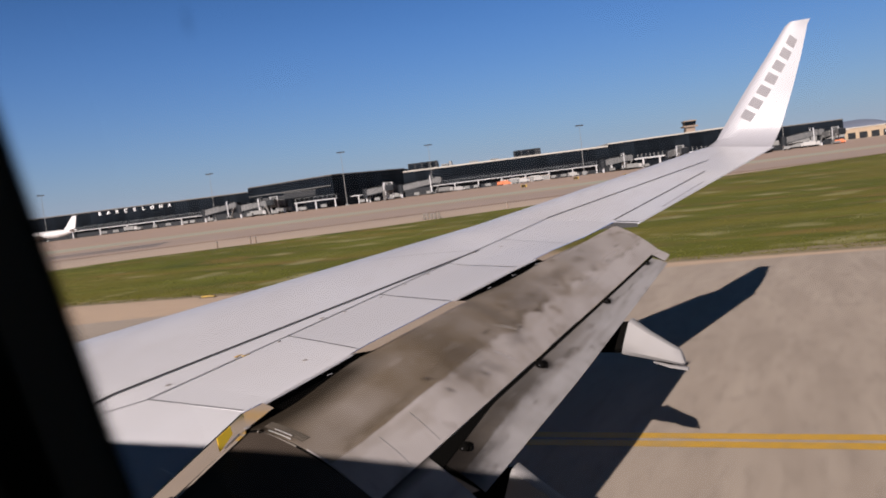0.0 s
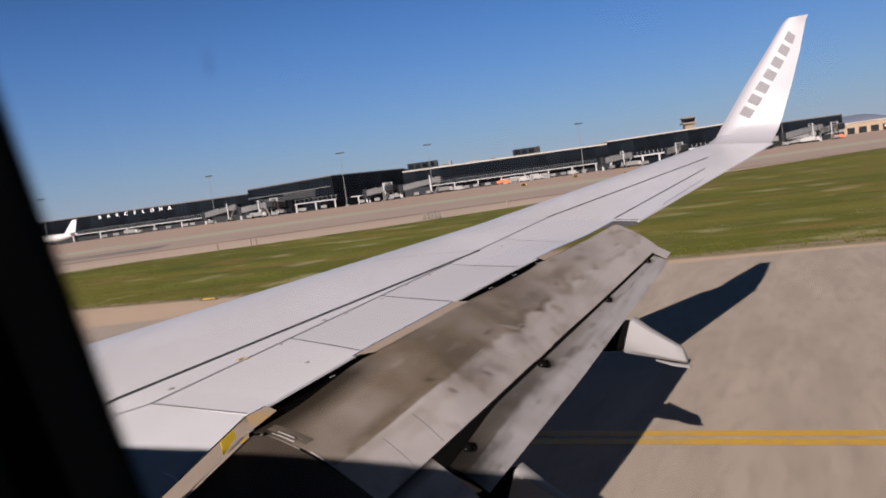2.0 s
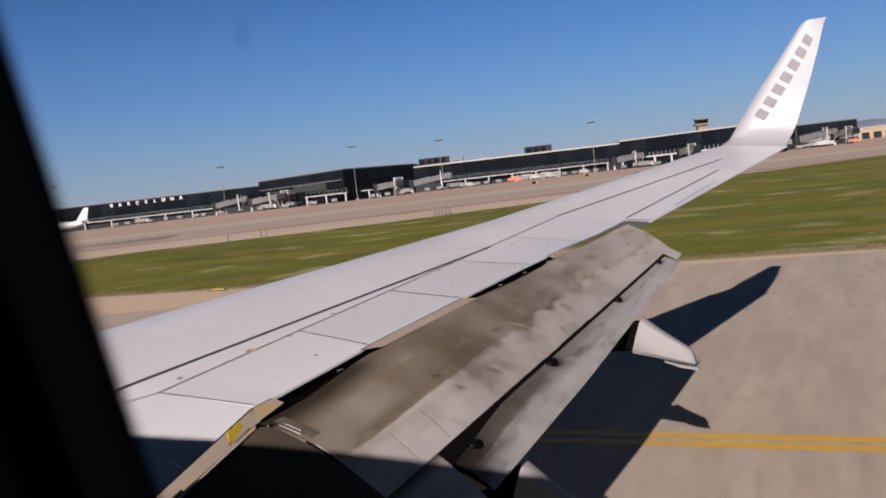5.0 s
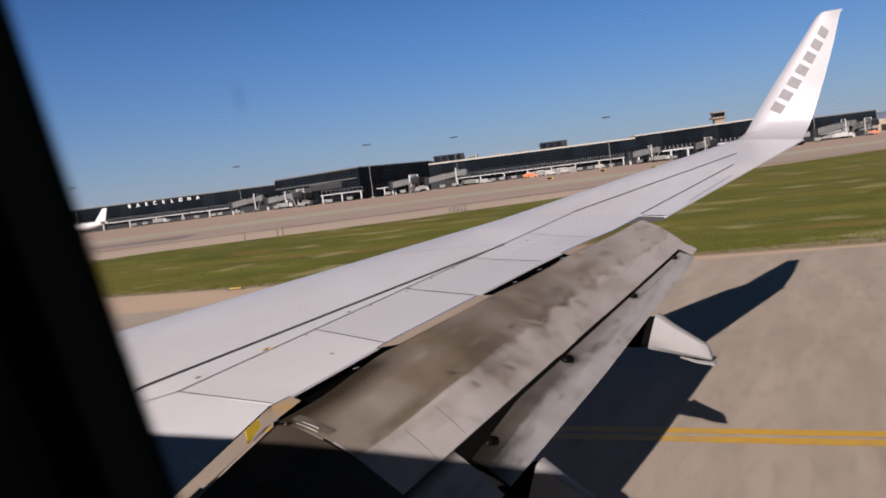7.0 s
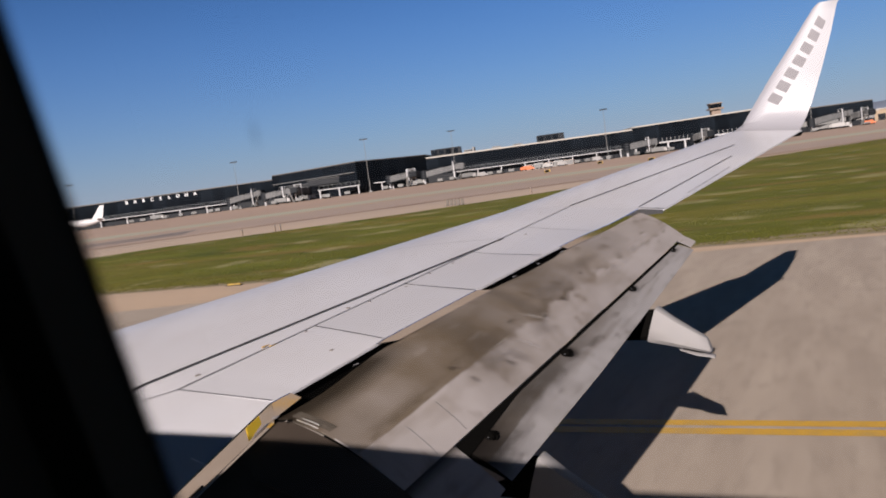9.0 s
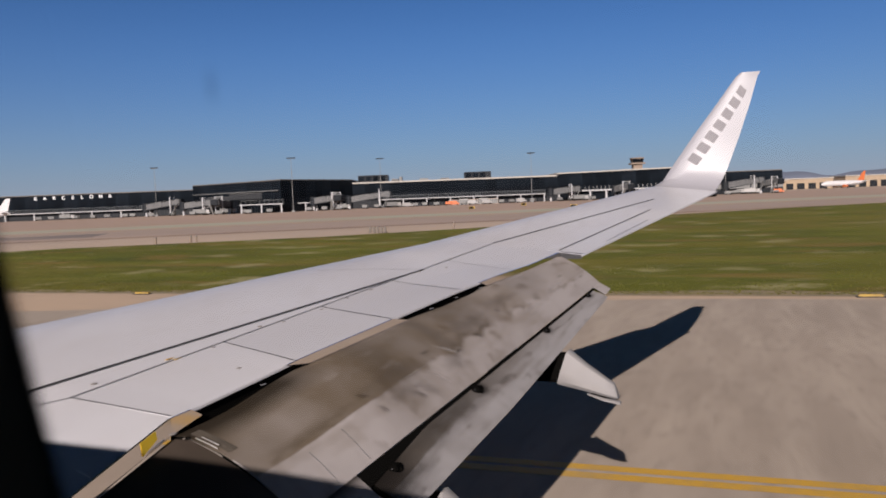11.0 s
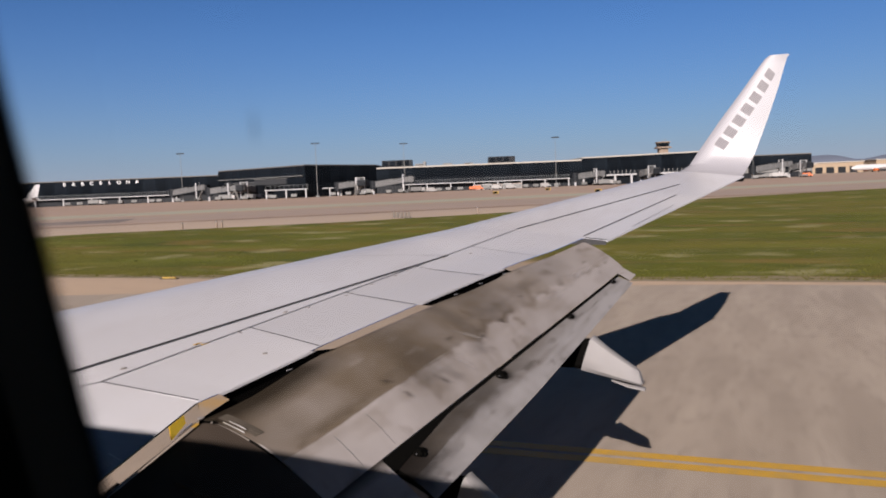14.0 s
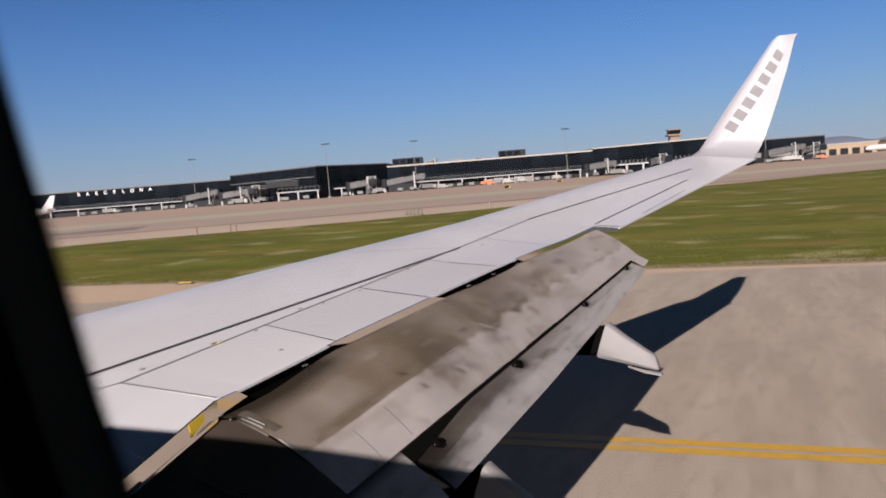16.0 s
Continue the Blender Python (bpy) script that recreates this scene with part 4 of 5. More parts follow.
HULL = [(-23.5, 0.08, -0.5), (-23.0, 0.35, -0.4), (-21.8, 0.66, -0.25), (-20, 0.88, -0.08), (-17.5, 1, 0), (-10, 1, 0), (-6, 1, 0), (-3, 1, 0), (-1.2, 1, 0), (-0.7, 1, 0), (0.5, 1, 0), (1.2, 0.985, -0.02), (3, 0.96, -0.05), (6, 0.92, 0.03), (9, 0.76, 0.35), (12, 0.48, 0.8), (14.5, 0.14, 1.25)]
bm = bmesh.new()
vs = [[bm.verts.new((x, *hull(k, size, lift))) for k in range(48)] for x, size, lift in HULL]
gap_low, gap_high = 9.0, 0.0
for (x, _, _), a, b in zip(HULL, vs, vs[1:]):
    for k in range(48):
        j = (k + 1) % 48
        y, z = (a[k].co.y + a[j].co.y) / 2, (a[k].co.z + a[j].co.z) / 2
        if y > 0 and 3.42 < z < 4.48 and x == -0.7:
            gap_low, gap_high = min(gap_low, a[k].co.z, a[j].co.z), max(gap_high, a[k].co.z, a[j].co.z)
            continue
        bm.faces.new((a[k], a[j], b[j], b[k]))
bm.faces.new(vs[0])
bm.faces.new(vs[-1])
part("fuselage", bm, M_WHITE, airliner, "white painted fuselage", smooth=True)


# skin and cabin wall round a rounded window opening
def wall_point(x, z, y):
    return (x, y - 0.25 * (z - 3.93), z)


WX, WZ, WW, WH = -0.067, 3.95, 0.145, 0.21
N = 64


def opening(grow):
    pts = []
    for k in range(N):
        a = 2 * math.pi * k / N
        c, s = math.cos(a), math.sin(a)
        p = 2 / 5.0
        z = WZ + (WH + grow) * math.copysign(abs(s) ** p, s)
        pts.append((WX + 0.0015 + 0.045 * (z - WZ) + (WW + grow) * math.copysign(abs(c) ** p, c), z))
    return pts


def frame_round(x0, x1, z0, z1):
    pts = []
    for k in range(N):
        a = 2 * math.pi * k / N
        c, s = math.cos(a), math.sin(a)
        m = max(abs(c), abs(s))
        pts.append(((x0 + x1) / 2 + (x1 - x0) / 2 * c / m, (z0 + z1) / 2 + (z1 - z0) / 2 * s / m))
    return pts


def ring_skin(bm, loops):
    for a, b in zip(loops, loops[1:]):
        for k in range(N):
            j = (k + 1) % N
            bm.faces.new((a[k], a[j], b[j], b[k]))


bm = bmesh.new()
outer, edge = frame_round(-0.7, 0.5, gap_low, gap_high), opening(0.17)
between = [((a[0] + b[0]) / 2, (a[1] + b[1]) / 2) for a, b in zip(outer, edge)]
ring_skin(bm, [[bm.verts.new((x, hull_y(z), z)) for x, z in outer], [bm.verts.new((x, hull_y(z), z)) for x, z in between], [bm.verts.new((x, hull_y(z), z)) for x, z in edge]])
part("window_skin", bm, M_WHITE, airliner, smooth=True)
hole, rim = opening(0.0), opening(0.012)
bm = bmesh.new()
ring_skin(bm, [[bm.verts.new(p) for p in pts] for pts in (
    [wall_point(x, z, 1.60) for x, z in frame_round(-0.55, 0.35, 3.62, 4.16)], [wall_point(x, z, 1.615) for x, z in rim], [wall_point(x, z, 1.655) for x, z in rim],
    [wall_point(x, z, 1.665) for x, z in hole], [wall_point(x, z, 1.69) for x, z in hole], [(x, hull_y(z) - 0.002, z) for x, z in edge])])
part("cabin_wall", bm, M_CABINSHADE, airliner, "dark shaded cabin wall round the window", smooth=True)

# window pane with a faint smudge
bm = bmesh.new()
bm.faces.new([bm.verts.new(wall_point(x, z, 1.68)) for x, z in rim])
pane = part("window_pane", bm, M_PANE, airliner, "clear cabin window pane")
pane.visible_shadow = False
# dark fading strip along the pane's rim, added to imitate its out-of-focus edge
bm = bmesh.new()
near, far = [[bm.verts.new(wall_point(x, z, 1.689)) for x, z in opening(g)] for g in (0.001, -0.008)]
ring_skin(bm, [near, far])
layer = bm.loops.layers.uv.new("UVMap")
inside = set(far)
for f in bm.faces:
    for lp in f.loops:
        lp[layer].uv = (1.0 if lp.vert in inside else 0.0, 0.0)
edge_fade = part("pane_edge", bm, M_RIMFADE, pane, "dark fading strip that softens the pane edge")
edge_fade.visible_shadow = False
for x, z, w, h in ((-0.1205, 3.9862, 0.0011, 0.0058), (-0.006, 4.012, 0.0010, 0.0016)):
    bm = bmesh.new()
    layer = bm.loops.layers.uv.new("UVMap")
    mid_v = bm.verts.new(wall_point(x, z, 1.679))
    ringv = [bm.verts.new(wall_point(x + w * math.cos(a) + 0.12 * h * math.sin(a), z + h * math.sin(a), 1.679)) for a in (2 * math.pi * k / 24 for k in range(24))]
    for k in range(24):
        f = bm.faces.new((mid_v, ringv[k], ringv[(k + 1) % 24]))
        for lp in f.loops:
            lp[layer].uv = (0.0 if lp.vert is mid_v else 1.0, 0.0)
    smudge = part("smudge", bm, M_SMUDGE, pane, "faint grey smudge")
    smudge.visible_shadow = False

# landing gear that carries the aircraft
for y in (-2.86, 2.86):
    gear = part("gear_leg", tube_bm((-2.6, y, 0.5), (-2.6, y, 1.42), 0.11, 0.14, 12), M_PALE, airliner)
    for dy in (-0.43, 0.43):
        bm = bmesh.new()
        bmesh.ops.create_cone(bm, cap_ends=True, segments=28, radius1=0.555, radius2=0.555, depth=0.38, matrix=Matrix.Translation((-2.6, y + dy, 0.561)) @ pose(0, 0, 0, 90))
        bmesh.ops.bevel(bm, geom=[e for e in bm.edges if abs(e.calc_face_angle(0)) > 1], offset=0.07, segments=3, affect="EDGES")
        part("tyre", bm, M_DARK, gear, smooth=True)

# ---- marks and markers on the taxiway ----
for y, w in ((12.94, 0.23), (12.60, 0.24)):
    sheet("taxi_line", [(-900, y - w / 2), (900, y - w / 2), (900, y + w / 2), (-900, y + w / 2)], 0.011, M_YELL, "worn yellow taxiway line on the concrete", "line")
for x in (-7.5, 17.5):
    sheet("slab_joint", [(x, -40), (x + 0.03, -40), (x + 0.03, 32.4), (x, 32.4)], 0.010, M_SEAMMID, "narrow dark joint in the concrete", "joint")


def edge_marker():
    ob = empty("edge_marker", "low yellow edge marker at the grass border", "marker", group="edge markers along the taxiway")
    part("body", box_bm((-0.40, -0.09, 0.0), (0.40, 0.09, 0.10), 0.03), M_MARKER, ob)
    part("foot", box_bm((-0.46, -0.14, -0.01), (0.46, 0.14, 0.03), 0.008), M_SHADE, ob)
    return ob


marker = edge_marker()
marker.location = (-25.8, 32.2, 0.01)
for i, x in enumerate((-45.5, -35.8, -15.6, -5.9, 4.6, 14.2, 24.0)):
    copy_thing(marker, pose(x, 32.2 + 0.1 * (i % 3), 0.01, 0, 0, (i * 37) % 11 - 5))

# ---- grass tufts ----
rnd = random.Random(4)
verts, faces = [], []
for i in range(16000):
    v = rnd.random() ** 2.0
    y = 33.0 + v * 45
    x = -70 + rnd.random() * 95
    far = float(np.interp(y, [32, 40, 50, 60, 71, 78], [-95, -92, -86, -78, -68, -55]))
    if x < far + 0.5:
        continue
    dry = noise.noise((x * 0.12, y * 0.3, 3))
    h = (0.012 + 0.022 * rnd.random()) * (1.3 + dry)
    for b in range(3):
        a = rnd.random() * 6.283
        w = 0.02 + 0.03 * rnd.random()
        dx, dy = math.cos(a), math.sin(a)
        ox, oy = (rnd.random() - 0.5) * 0.3, (rnd.random() - 0.5) * 0.3
        n = len(verts)
        verts += [(x + ox - dx * w, y + oy - dy * w, 0.018), (x + ox + dx * w, y + oy + dy * w, 0.018), (x + ox + dy * h * 0.4, y + oy - dx * h * 0.4, 0.018 + h)]
        faces.append((n, n + 1, n + 2))
me = bpy.data.meshes.new("grass_tufts")
me.from_pydata(verts, [], faces)
me.materials.append(M_BLADE)
tagged(new("grass_tufts", me), "short green and straw-coloured grass tufts", "grass", kind="stuff")

verts, faces = [], []
for i in range(30000):
    y = 34.2 + 12 * rnd.random() ** 1.3
    x = -72 + rnd.random() * 100
    if noise.noise((x * 0.10, y * 0.28, 7)) + 0.6 * noise.noise((x * 0.45, y * 0.9, 2)) < 0.30 + 0.3 * rnd.random():
        continue
    for b in range(2):
        a = rnd.random() * 6.283
        w, h = 0.015 + 0.02 * rnd.random(), 0.015 + 0.02 * rnd.random()
        dx, dy = math.cos(a), math.sin(a)
        ox, oy = (rnd.random() - 0.5) * 0.5, (rnd.random() - 0.5) * 0.5
        n = len(verts)
        verts += [(x + ox - dx * w, y + oy - dy * w, 0.018), (x + ox + dx * w, y + oy + dy * w, 0.018), (x + ox + dy * h * 0.5, y + oy - dx * h * 0.5, 0.018 + h)]
        faces.append((n, n + 1, n + 2))
me = bpy.data.meshes.new("dry_weeds")
me.from_pydata(verts, [], faces)
me.materials.append(M_WEED)
tagged(new("dry_weeds", me), "pale dry weeds scattered through the grass", "weeds", kind="stuff")

# ---- apron bands and lines ----
D0, U0 = Vector((-0.342, 0.94, 0)), Vector((0.94, 0.342, 0))
SHIFT = -22.0


def at(u, d, z=0.0):
    """A place in the terminal's own plan: u along its front, d away from the taxiway."""
    p = D0 * d + U0 * (u + SHIFT)
    return Vector((p.x, p.y, z))


TURN = math.degrees(math.atan2(U0.y, U0.x))


# the far taxiway and the apron bands run side by side, parallel to the far edge of the grass
ALONG, ACROSS = Vector((0.829, 0.559, 0)), Vector((-0.559, 0.829, 0))


def band(name, a0, a1, n0, n1, z, mat, label, category, fray=0.0):
    """A strip from a0 to a1 along and n0 to n1 across, with uneven edges."""
    pts = []
    for edge, a_s in ((n0, spread(a0, a1, 60)), (n1, spread(a1, a0, 60))):
        for a in a_s:
            n = edge + fray * noise.noise((a * 0.045, edge, 3)) + 0.4 * fray * noise.noise((a * 0.2, edge, 8))
            p = ALONG * a + ACROSS * n
            pts.append((p.x, p.y))
    return sheet(name, pts, z, mat, label, category)


band("far_taxiway", -420, 420, 128, 172, 0.010, M_ASPH, "worn brownish asphalt taxiway across the grass", "taxiway", 2.0)
band("taxiway_edge", -420, 420, 121.0, 126.0, 0.010, M_EDGE, "dark brown line along the asphalt edge", "line", 0.8)
band("rubber_band", -420, -20, 134, 152, 0.014, M_DARKASPH, "dark grey worn asphalt lane", "lane", 4.0)
band("green_band", -190, 330, 178, 200, 0.010, M_GREEN, "faded pale green painted apron band", "apron", 1.2)
band("apron_band", -420, 420, 206, 480, 0.010, M_PINK, "reddish concrete apron before the terminal", "apron", 2.0)
band("yellow_line", -300, 320, 165.6, 166.4, 0.014, M_YELL, "faint yellow taxiway line", "line")


# ---- terminal ----
def building(name, u, d, label, category="building", group=""):
    ob = empty(name, label, category, at(u, d), group)
    ob.rotation_euler = (0, 0, radians(TURN))
    return ob


def facade(parent, pts, h, roof_h, roof_mat):
    """A hall over an outline (terminal plan, about its own origin; the first edges face the apron)."""
    part("core", slab(pts, 0, h - 0.3), M_GLASS, parent)
    part("roof", slab([(x * 1.0, y) for x, y in pts], h - 0.3, h + roof_h), roof_mat, parent, "flat roof edge")


def panels(parent, a, b, z0, z1, step, mat, proud=0.12):
    """Separate glass panels along the front from a to b."""
    a, b = Vector((*a, 0)), Vector((*b, 0))
    n = max(1, round((b - a).length / step))
    w = (b - a).length / n
    me = None
    ang = math.atan2((b - a).y, (b - a).x)
    for i in range(n):
        p = a.lerp(b, (i + 0.5) / n)
        if me is None:
            ob = part("glass_panel", box_bm((-w / 2 + 0.06, -proud, z0), (w / 2 - 0.06, 0.05, z1), 0.02), mat, parent)
            me = ob.data
        else:
            ob = new("glass_panel", me)
            ob.parent = parent
        ob.matrix_basis = Matrix.Translation(p) @ Matrix.Rotation(ang, 4, "Z")


def gallery(parent, u0, u1, d, z, posts, columns, teeth=True):
    """A raised walkway: white deck, columns under it and a glazed rail of many posts."""
    part("deck", box_bm((u0, d - 3.2, z), (u1, d, z + 0.42), 0.05), M_DECK, parent, "white raised walkway")
    if columns:
        n = max(1, round((u1 - u0) / columns))
        for i in range(n + 1):
            x = lerp(u0 + 0.8, u1 - 0.8, i / n)
            part("column", box_bm((x - 0.3, d - 3.0, 0), (x + 0.3, d - 2.3, z), 0.04), M_DECK, parent)
    if teeth:
        n = max(1, round((u1 - u0) / posts))
        for i in range(n + 1):
            x = lerp(u0 + 0.3, u1 - 0.3, i / n)
            part("post", box_bm((x - 0.09, d - 1.2, z + 0.42), (x + 0.09, d - 0.95, z + 2.3)), M_POST, parent)
        part("rail", box_bm((u0, d - 1.2, z + 2.2), (u1, d - 0.95, z + 2.32)), M_POST, parent)


# west hall with the city's name
west = building("terminal_hall", -107, 440, "long dark glass terminal hall with white city name letters")
facade(west, [(-313, 0), (0, 0), (0, 60), (-313, 60)], 13.5, 0.2, M_ROOFDARK)
panels(west, (-313, 0), (0, 0), 5.6, 13.1, 7.0, M_PANEL)
gallery(west, -101, -22, 0, 3.6, 1.35, 15.5)
part("plinth", box_bm((-313, -0.6, 0), (0, 0, 3.2)), M_SHADE, west)
for ch, px in zip("BARCELONA", range(9)):
    cu = bpy.data.curves.new("letter", "FONT")
    cu.body, cu.size, cu.extrude = ch, 2.6, 0.15
    cu.align_x = "CENTER"
    cu.offset = 0.05
    tmp = bpy.data.objects.new("letter", cu)
    me = bpy.data.meshes.new_from_object(tmp)
    bpy.data.objects.remove(tmp)
    me.materials.clear()
    me.materials.append(M_LETTER)
    ob = new("letter", me)
    ob.parent = west
    ob.matrix_basis = Matrix.Translation((-84.5 + px * 5.0, -0.5, 10.9)) @ Matrix.Rotation(radians(90), 4, "X")

# tall corner block
tall = building("terminal_block", -50, 388, "tall dark glass terminal block with a sharp corner")
facade(tall, [(-57, 52), (0, 0), (29, 52), (29, 130), (-57, 130)], 15.6, 0.2, M_ROOFDARK)
panels(tall, (-57, 52), (0, 0), 10.6, 15.2, 7.0, M_PANEL)
panels(tall, (-57, 52), (0, 0), 6.4, 10.3, 7.0, M_PANEL)
panels(tall, (0, 0), (29, 52), 7.0, 15.2, 7.0, M_PANEL)
part("ledge", loft([[(-57, 51.2, 10.4), (-57, 51.8, 10.4), (-57, 51.8, 10.7), (-57, 51.2, 10.7)], [(-1, -0.8, 10.4), (-1, -0.2, 10.4), (-1, -0.2, 10.7), (-1, -0.8, 10.7)]]), M_PALE, tall)
for x0, x1, dd, z1 in ((-46, -30, 38, 8.4), (-27, -10, 22, 9.6)):
    part("canopy", box_bm((x0, dd - 12, z1 - 2.8), (x1, dd - 2, z1), 0.1), M_SHADE, tall)
    part("canopy_edge", box_bm((x0 - 0.3, dd - 12.4, z1), (x1 + 0.3, dd - 2, z1 + 0.2)), M_BRIDGE, tall)
gallery(tall, -19, 1.5, -1.0, 3.9, 2.2, 9.5)
gallery(tall, 3.5, 16, 14, 3.9, 2.2, 6.0, False)
gallery(tall, -47, -34, 36, 3.6, 2.2, 6.5, False)

# middle hall
mid = building("terminal_hall", -21, 440, "long dark glass terminal hall with a pale roof edge")
facade(mid, [(0, 0), (111, 0), (111, 80), (0, 80)], 13.6, 0.45, M_ROOF)
panels(mid, (0, 0), (111, 0), 7.9, 13.0, 6.5, M_PANEL)
gallery(mid, 14, 104, -1.5, 4.0, 1.35, 13.0)
part("plinth", box_bm((0, -0.6, 0), (111, 0, 4.0)), M_SHADE, mid)
for x0, x1, z1, pale in ((1, 18, 18.4, 4), (62, 77, 18.2, 0), (36, 41, 15.6, 1), (48, 53, 15.4, 1), (20, 24, 15.9, 1), (24.5, 26, 17.0, 1)):
    roofbox = part("roof_plant", box_bm((x0, 24, 14.5), (x1, 38, z1), 0.1), M_SHADE if not pale or pale == 4 else M_PALE, mid, "dark rooftop plant room" if z1 > 17 else "")
    for j in range(int((x1 - x0) / 4)):
        part("louvre", box_bm((x0 + 0.5 + j * 4, 23.85, 15.0), (x0 + 3.6 + j * 4, 24.0, z1 - 0.6)), M_PANEL, roofbox)

# east block
east = building("terminal_block", 90, 440, "dark glass terminal block with a pale roof line")
facade(east, [(0, 0), (68, -42), (80, 20), (80, 80), (0, 80)], 14.8, 0.35, M_ROOF)
panels(east, (0, 0), (68, -42), 7.6, 14.4, 7.0, M_PANEL)
panels(east, (68, -42), (80, 20), 7.6, 14.4, 7.0, M_PANEL)
for i in range(9):
    k0, k1 = i / 9, (i + 1) / 9
    p, q = Vector((0, -2.4)).lerp(Vector((68, -44.4)), k0), Vector((0, -2.4)).lerp(Vector((68, -44.4)), k1)
    part("deck", loft([[(*p, 4.6), (p.x, p.y + 2, 4.6), (p.x, p.y + 2, 5.3), (*p, 5.3)], [(*q, 4.6), (q.x, q.y + 2, 4.6), (q.x, q.y + 2, 5.3), (*q, 5.3)]]), M_DECK, east)
    part("column", box_bm((p.x, p.y, 0), (p.x + 0.9, p.y + 0.9, 4.6)), M_DECK, east)
    for j in range(4):
        r = p.lerp(q, j / 4)
        part("post", box_bm((r.x - 0.15, r.y + 0.5, 5.3), (r.x + 0.15, r.y + 0.8, 7.2)), M_PALE, east)

# end hall
endhall = building("terminal_hall", 176, 452, "dark glass end hall over a pale lower storey")
facade(endhall, [(0, 0), (42, 0), (42, 50), (0, 50)], 12.6, 0.2, M_ROOFDARK)
panels(endhall, (0, 0), (42, 0), 5.8, 12.2, 7.0, M_PANEL)
part("lower_band", box_bm((0, -0.8, 3.0), (42, 0, 5.6)), M_PALE, endhall, "pale grey lower wall band")
part("plinth", box_bm((0, -0.5, 0), (42, 0, 3.0)), M_SHADE, endhall)

# apron tower behind the halls
tower = building("apron_tower", 150, 505, "brown apron control tower with a dark glass cab", "tower")
part("shaft", box_bm((-2.8, -2.8, 0), (2.8, 2.8, 20.2), 0.3), M_TOWER, tower)
part("gallery_ring", box_bm((-4.4, -4.4, 20.2), (4.4, 4.4, 21.2), 0.2), M_TOWER, tower)
part("cab", loft([[(-3, -3, 21.3), (3, -3, 21.3), (3, 3, 21.3), (-3, 3, 21.3)], [(-3.5, -3.5, 23.6), (3.5, -3.5, 23.6), (3.5, 3.5, 23.6), (-3.5, 3.5, 23.6)]]), M_PANEL, tower, "dark glass cab")
part("cab_roof", box_bm((-3.9, -3.9, 23.6), (3.9, 3.9, 24.3), 0.2), M_TOWER, tower)
for x in (-1.5, 0.4, 1.8):
    part("aerial", tube_bm((x, 0, 24.3), (x, 0, 25.8 + 0.4 * x), 0.08, None, 6), M_PALE, tower)


# ---- light masts ----
def light_mast(h):
    ob = empty("light_mast", "tall pale apron light mast with a lamp head", "lamp", group="apron light masts")
    part("pole", tube_bm((0, 0, 0), (0, 0, h), 0.19, 0.08, 10), M_PALE, ob)
    part("base", box_bm((-0.8, -0.8, 0), (0.8, 0.8, 0.8), 0.1), M_PALE, ob)
    head = part("lamp_head", box_bm((-1.9, -0.25, h), (1.9, 0.25, h + 0.2), 0.04), M_BRIDGE, ob)
    for i in range(6):
        x = -1.75 + i * 0.7
        part("floodlight", box_bm((x - 0.25, -0.5, h + 0.2), (x + 0.25, 0.1, h + 0.65), 0.06), M_SHADE, head)
    return ob


mast = light_mast(24.8)
mast.matrix_basis = Matrix.Translation(at(-122, 425)) @ Matrix.Rotation(radians(TURN), 4, "Z")
for u, d in ((-43, 380), (-4, 415), (73, 415), (152, 380), (178, 430), (-215, 425)):
    copy_thing(mast, Matrix.Translation(at(u, d)) @ Matrix.Rotation(radians(TURN + 8), 4, "Z"))


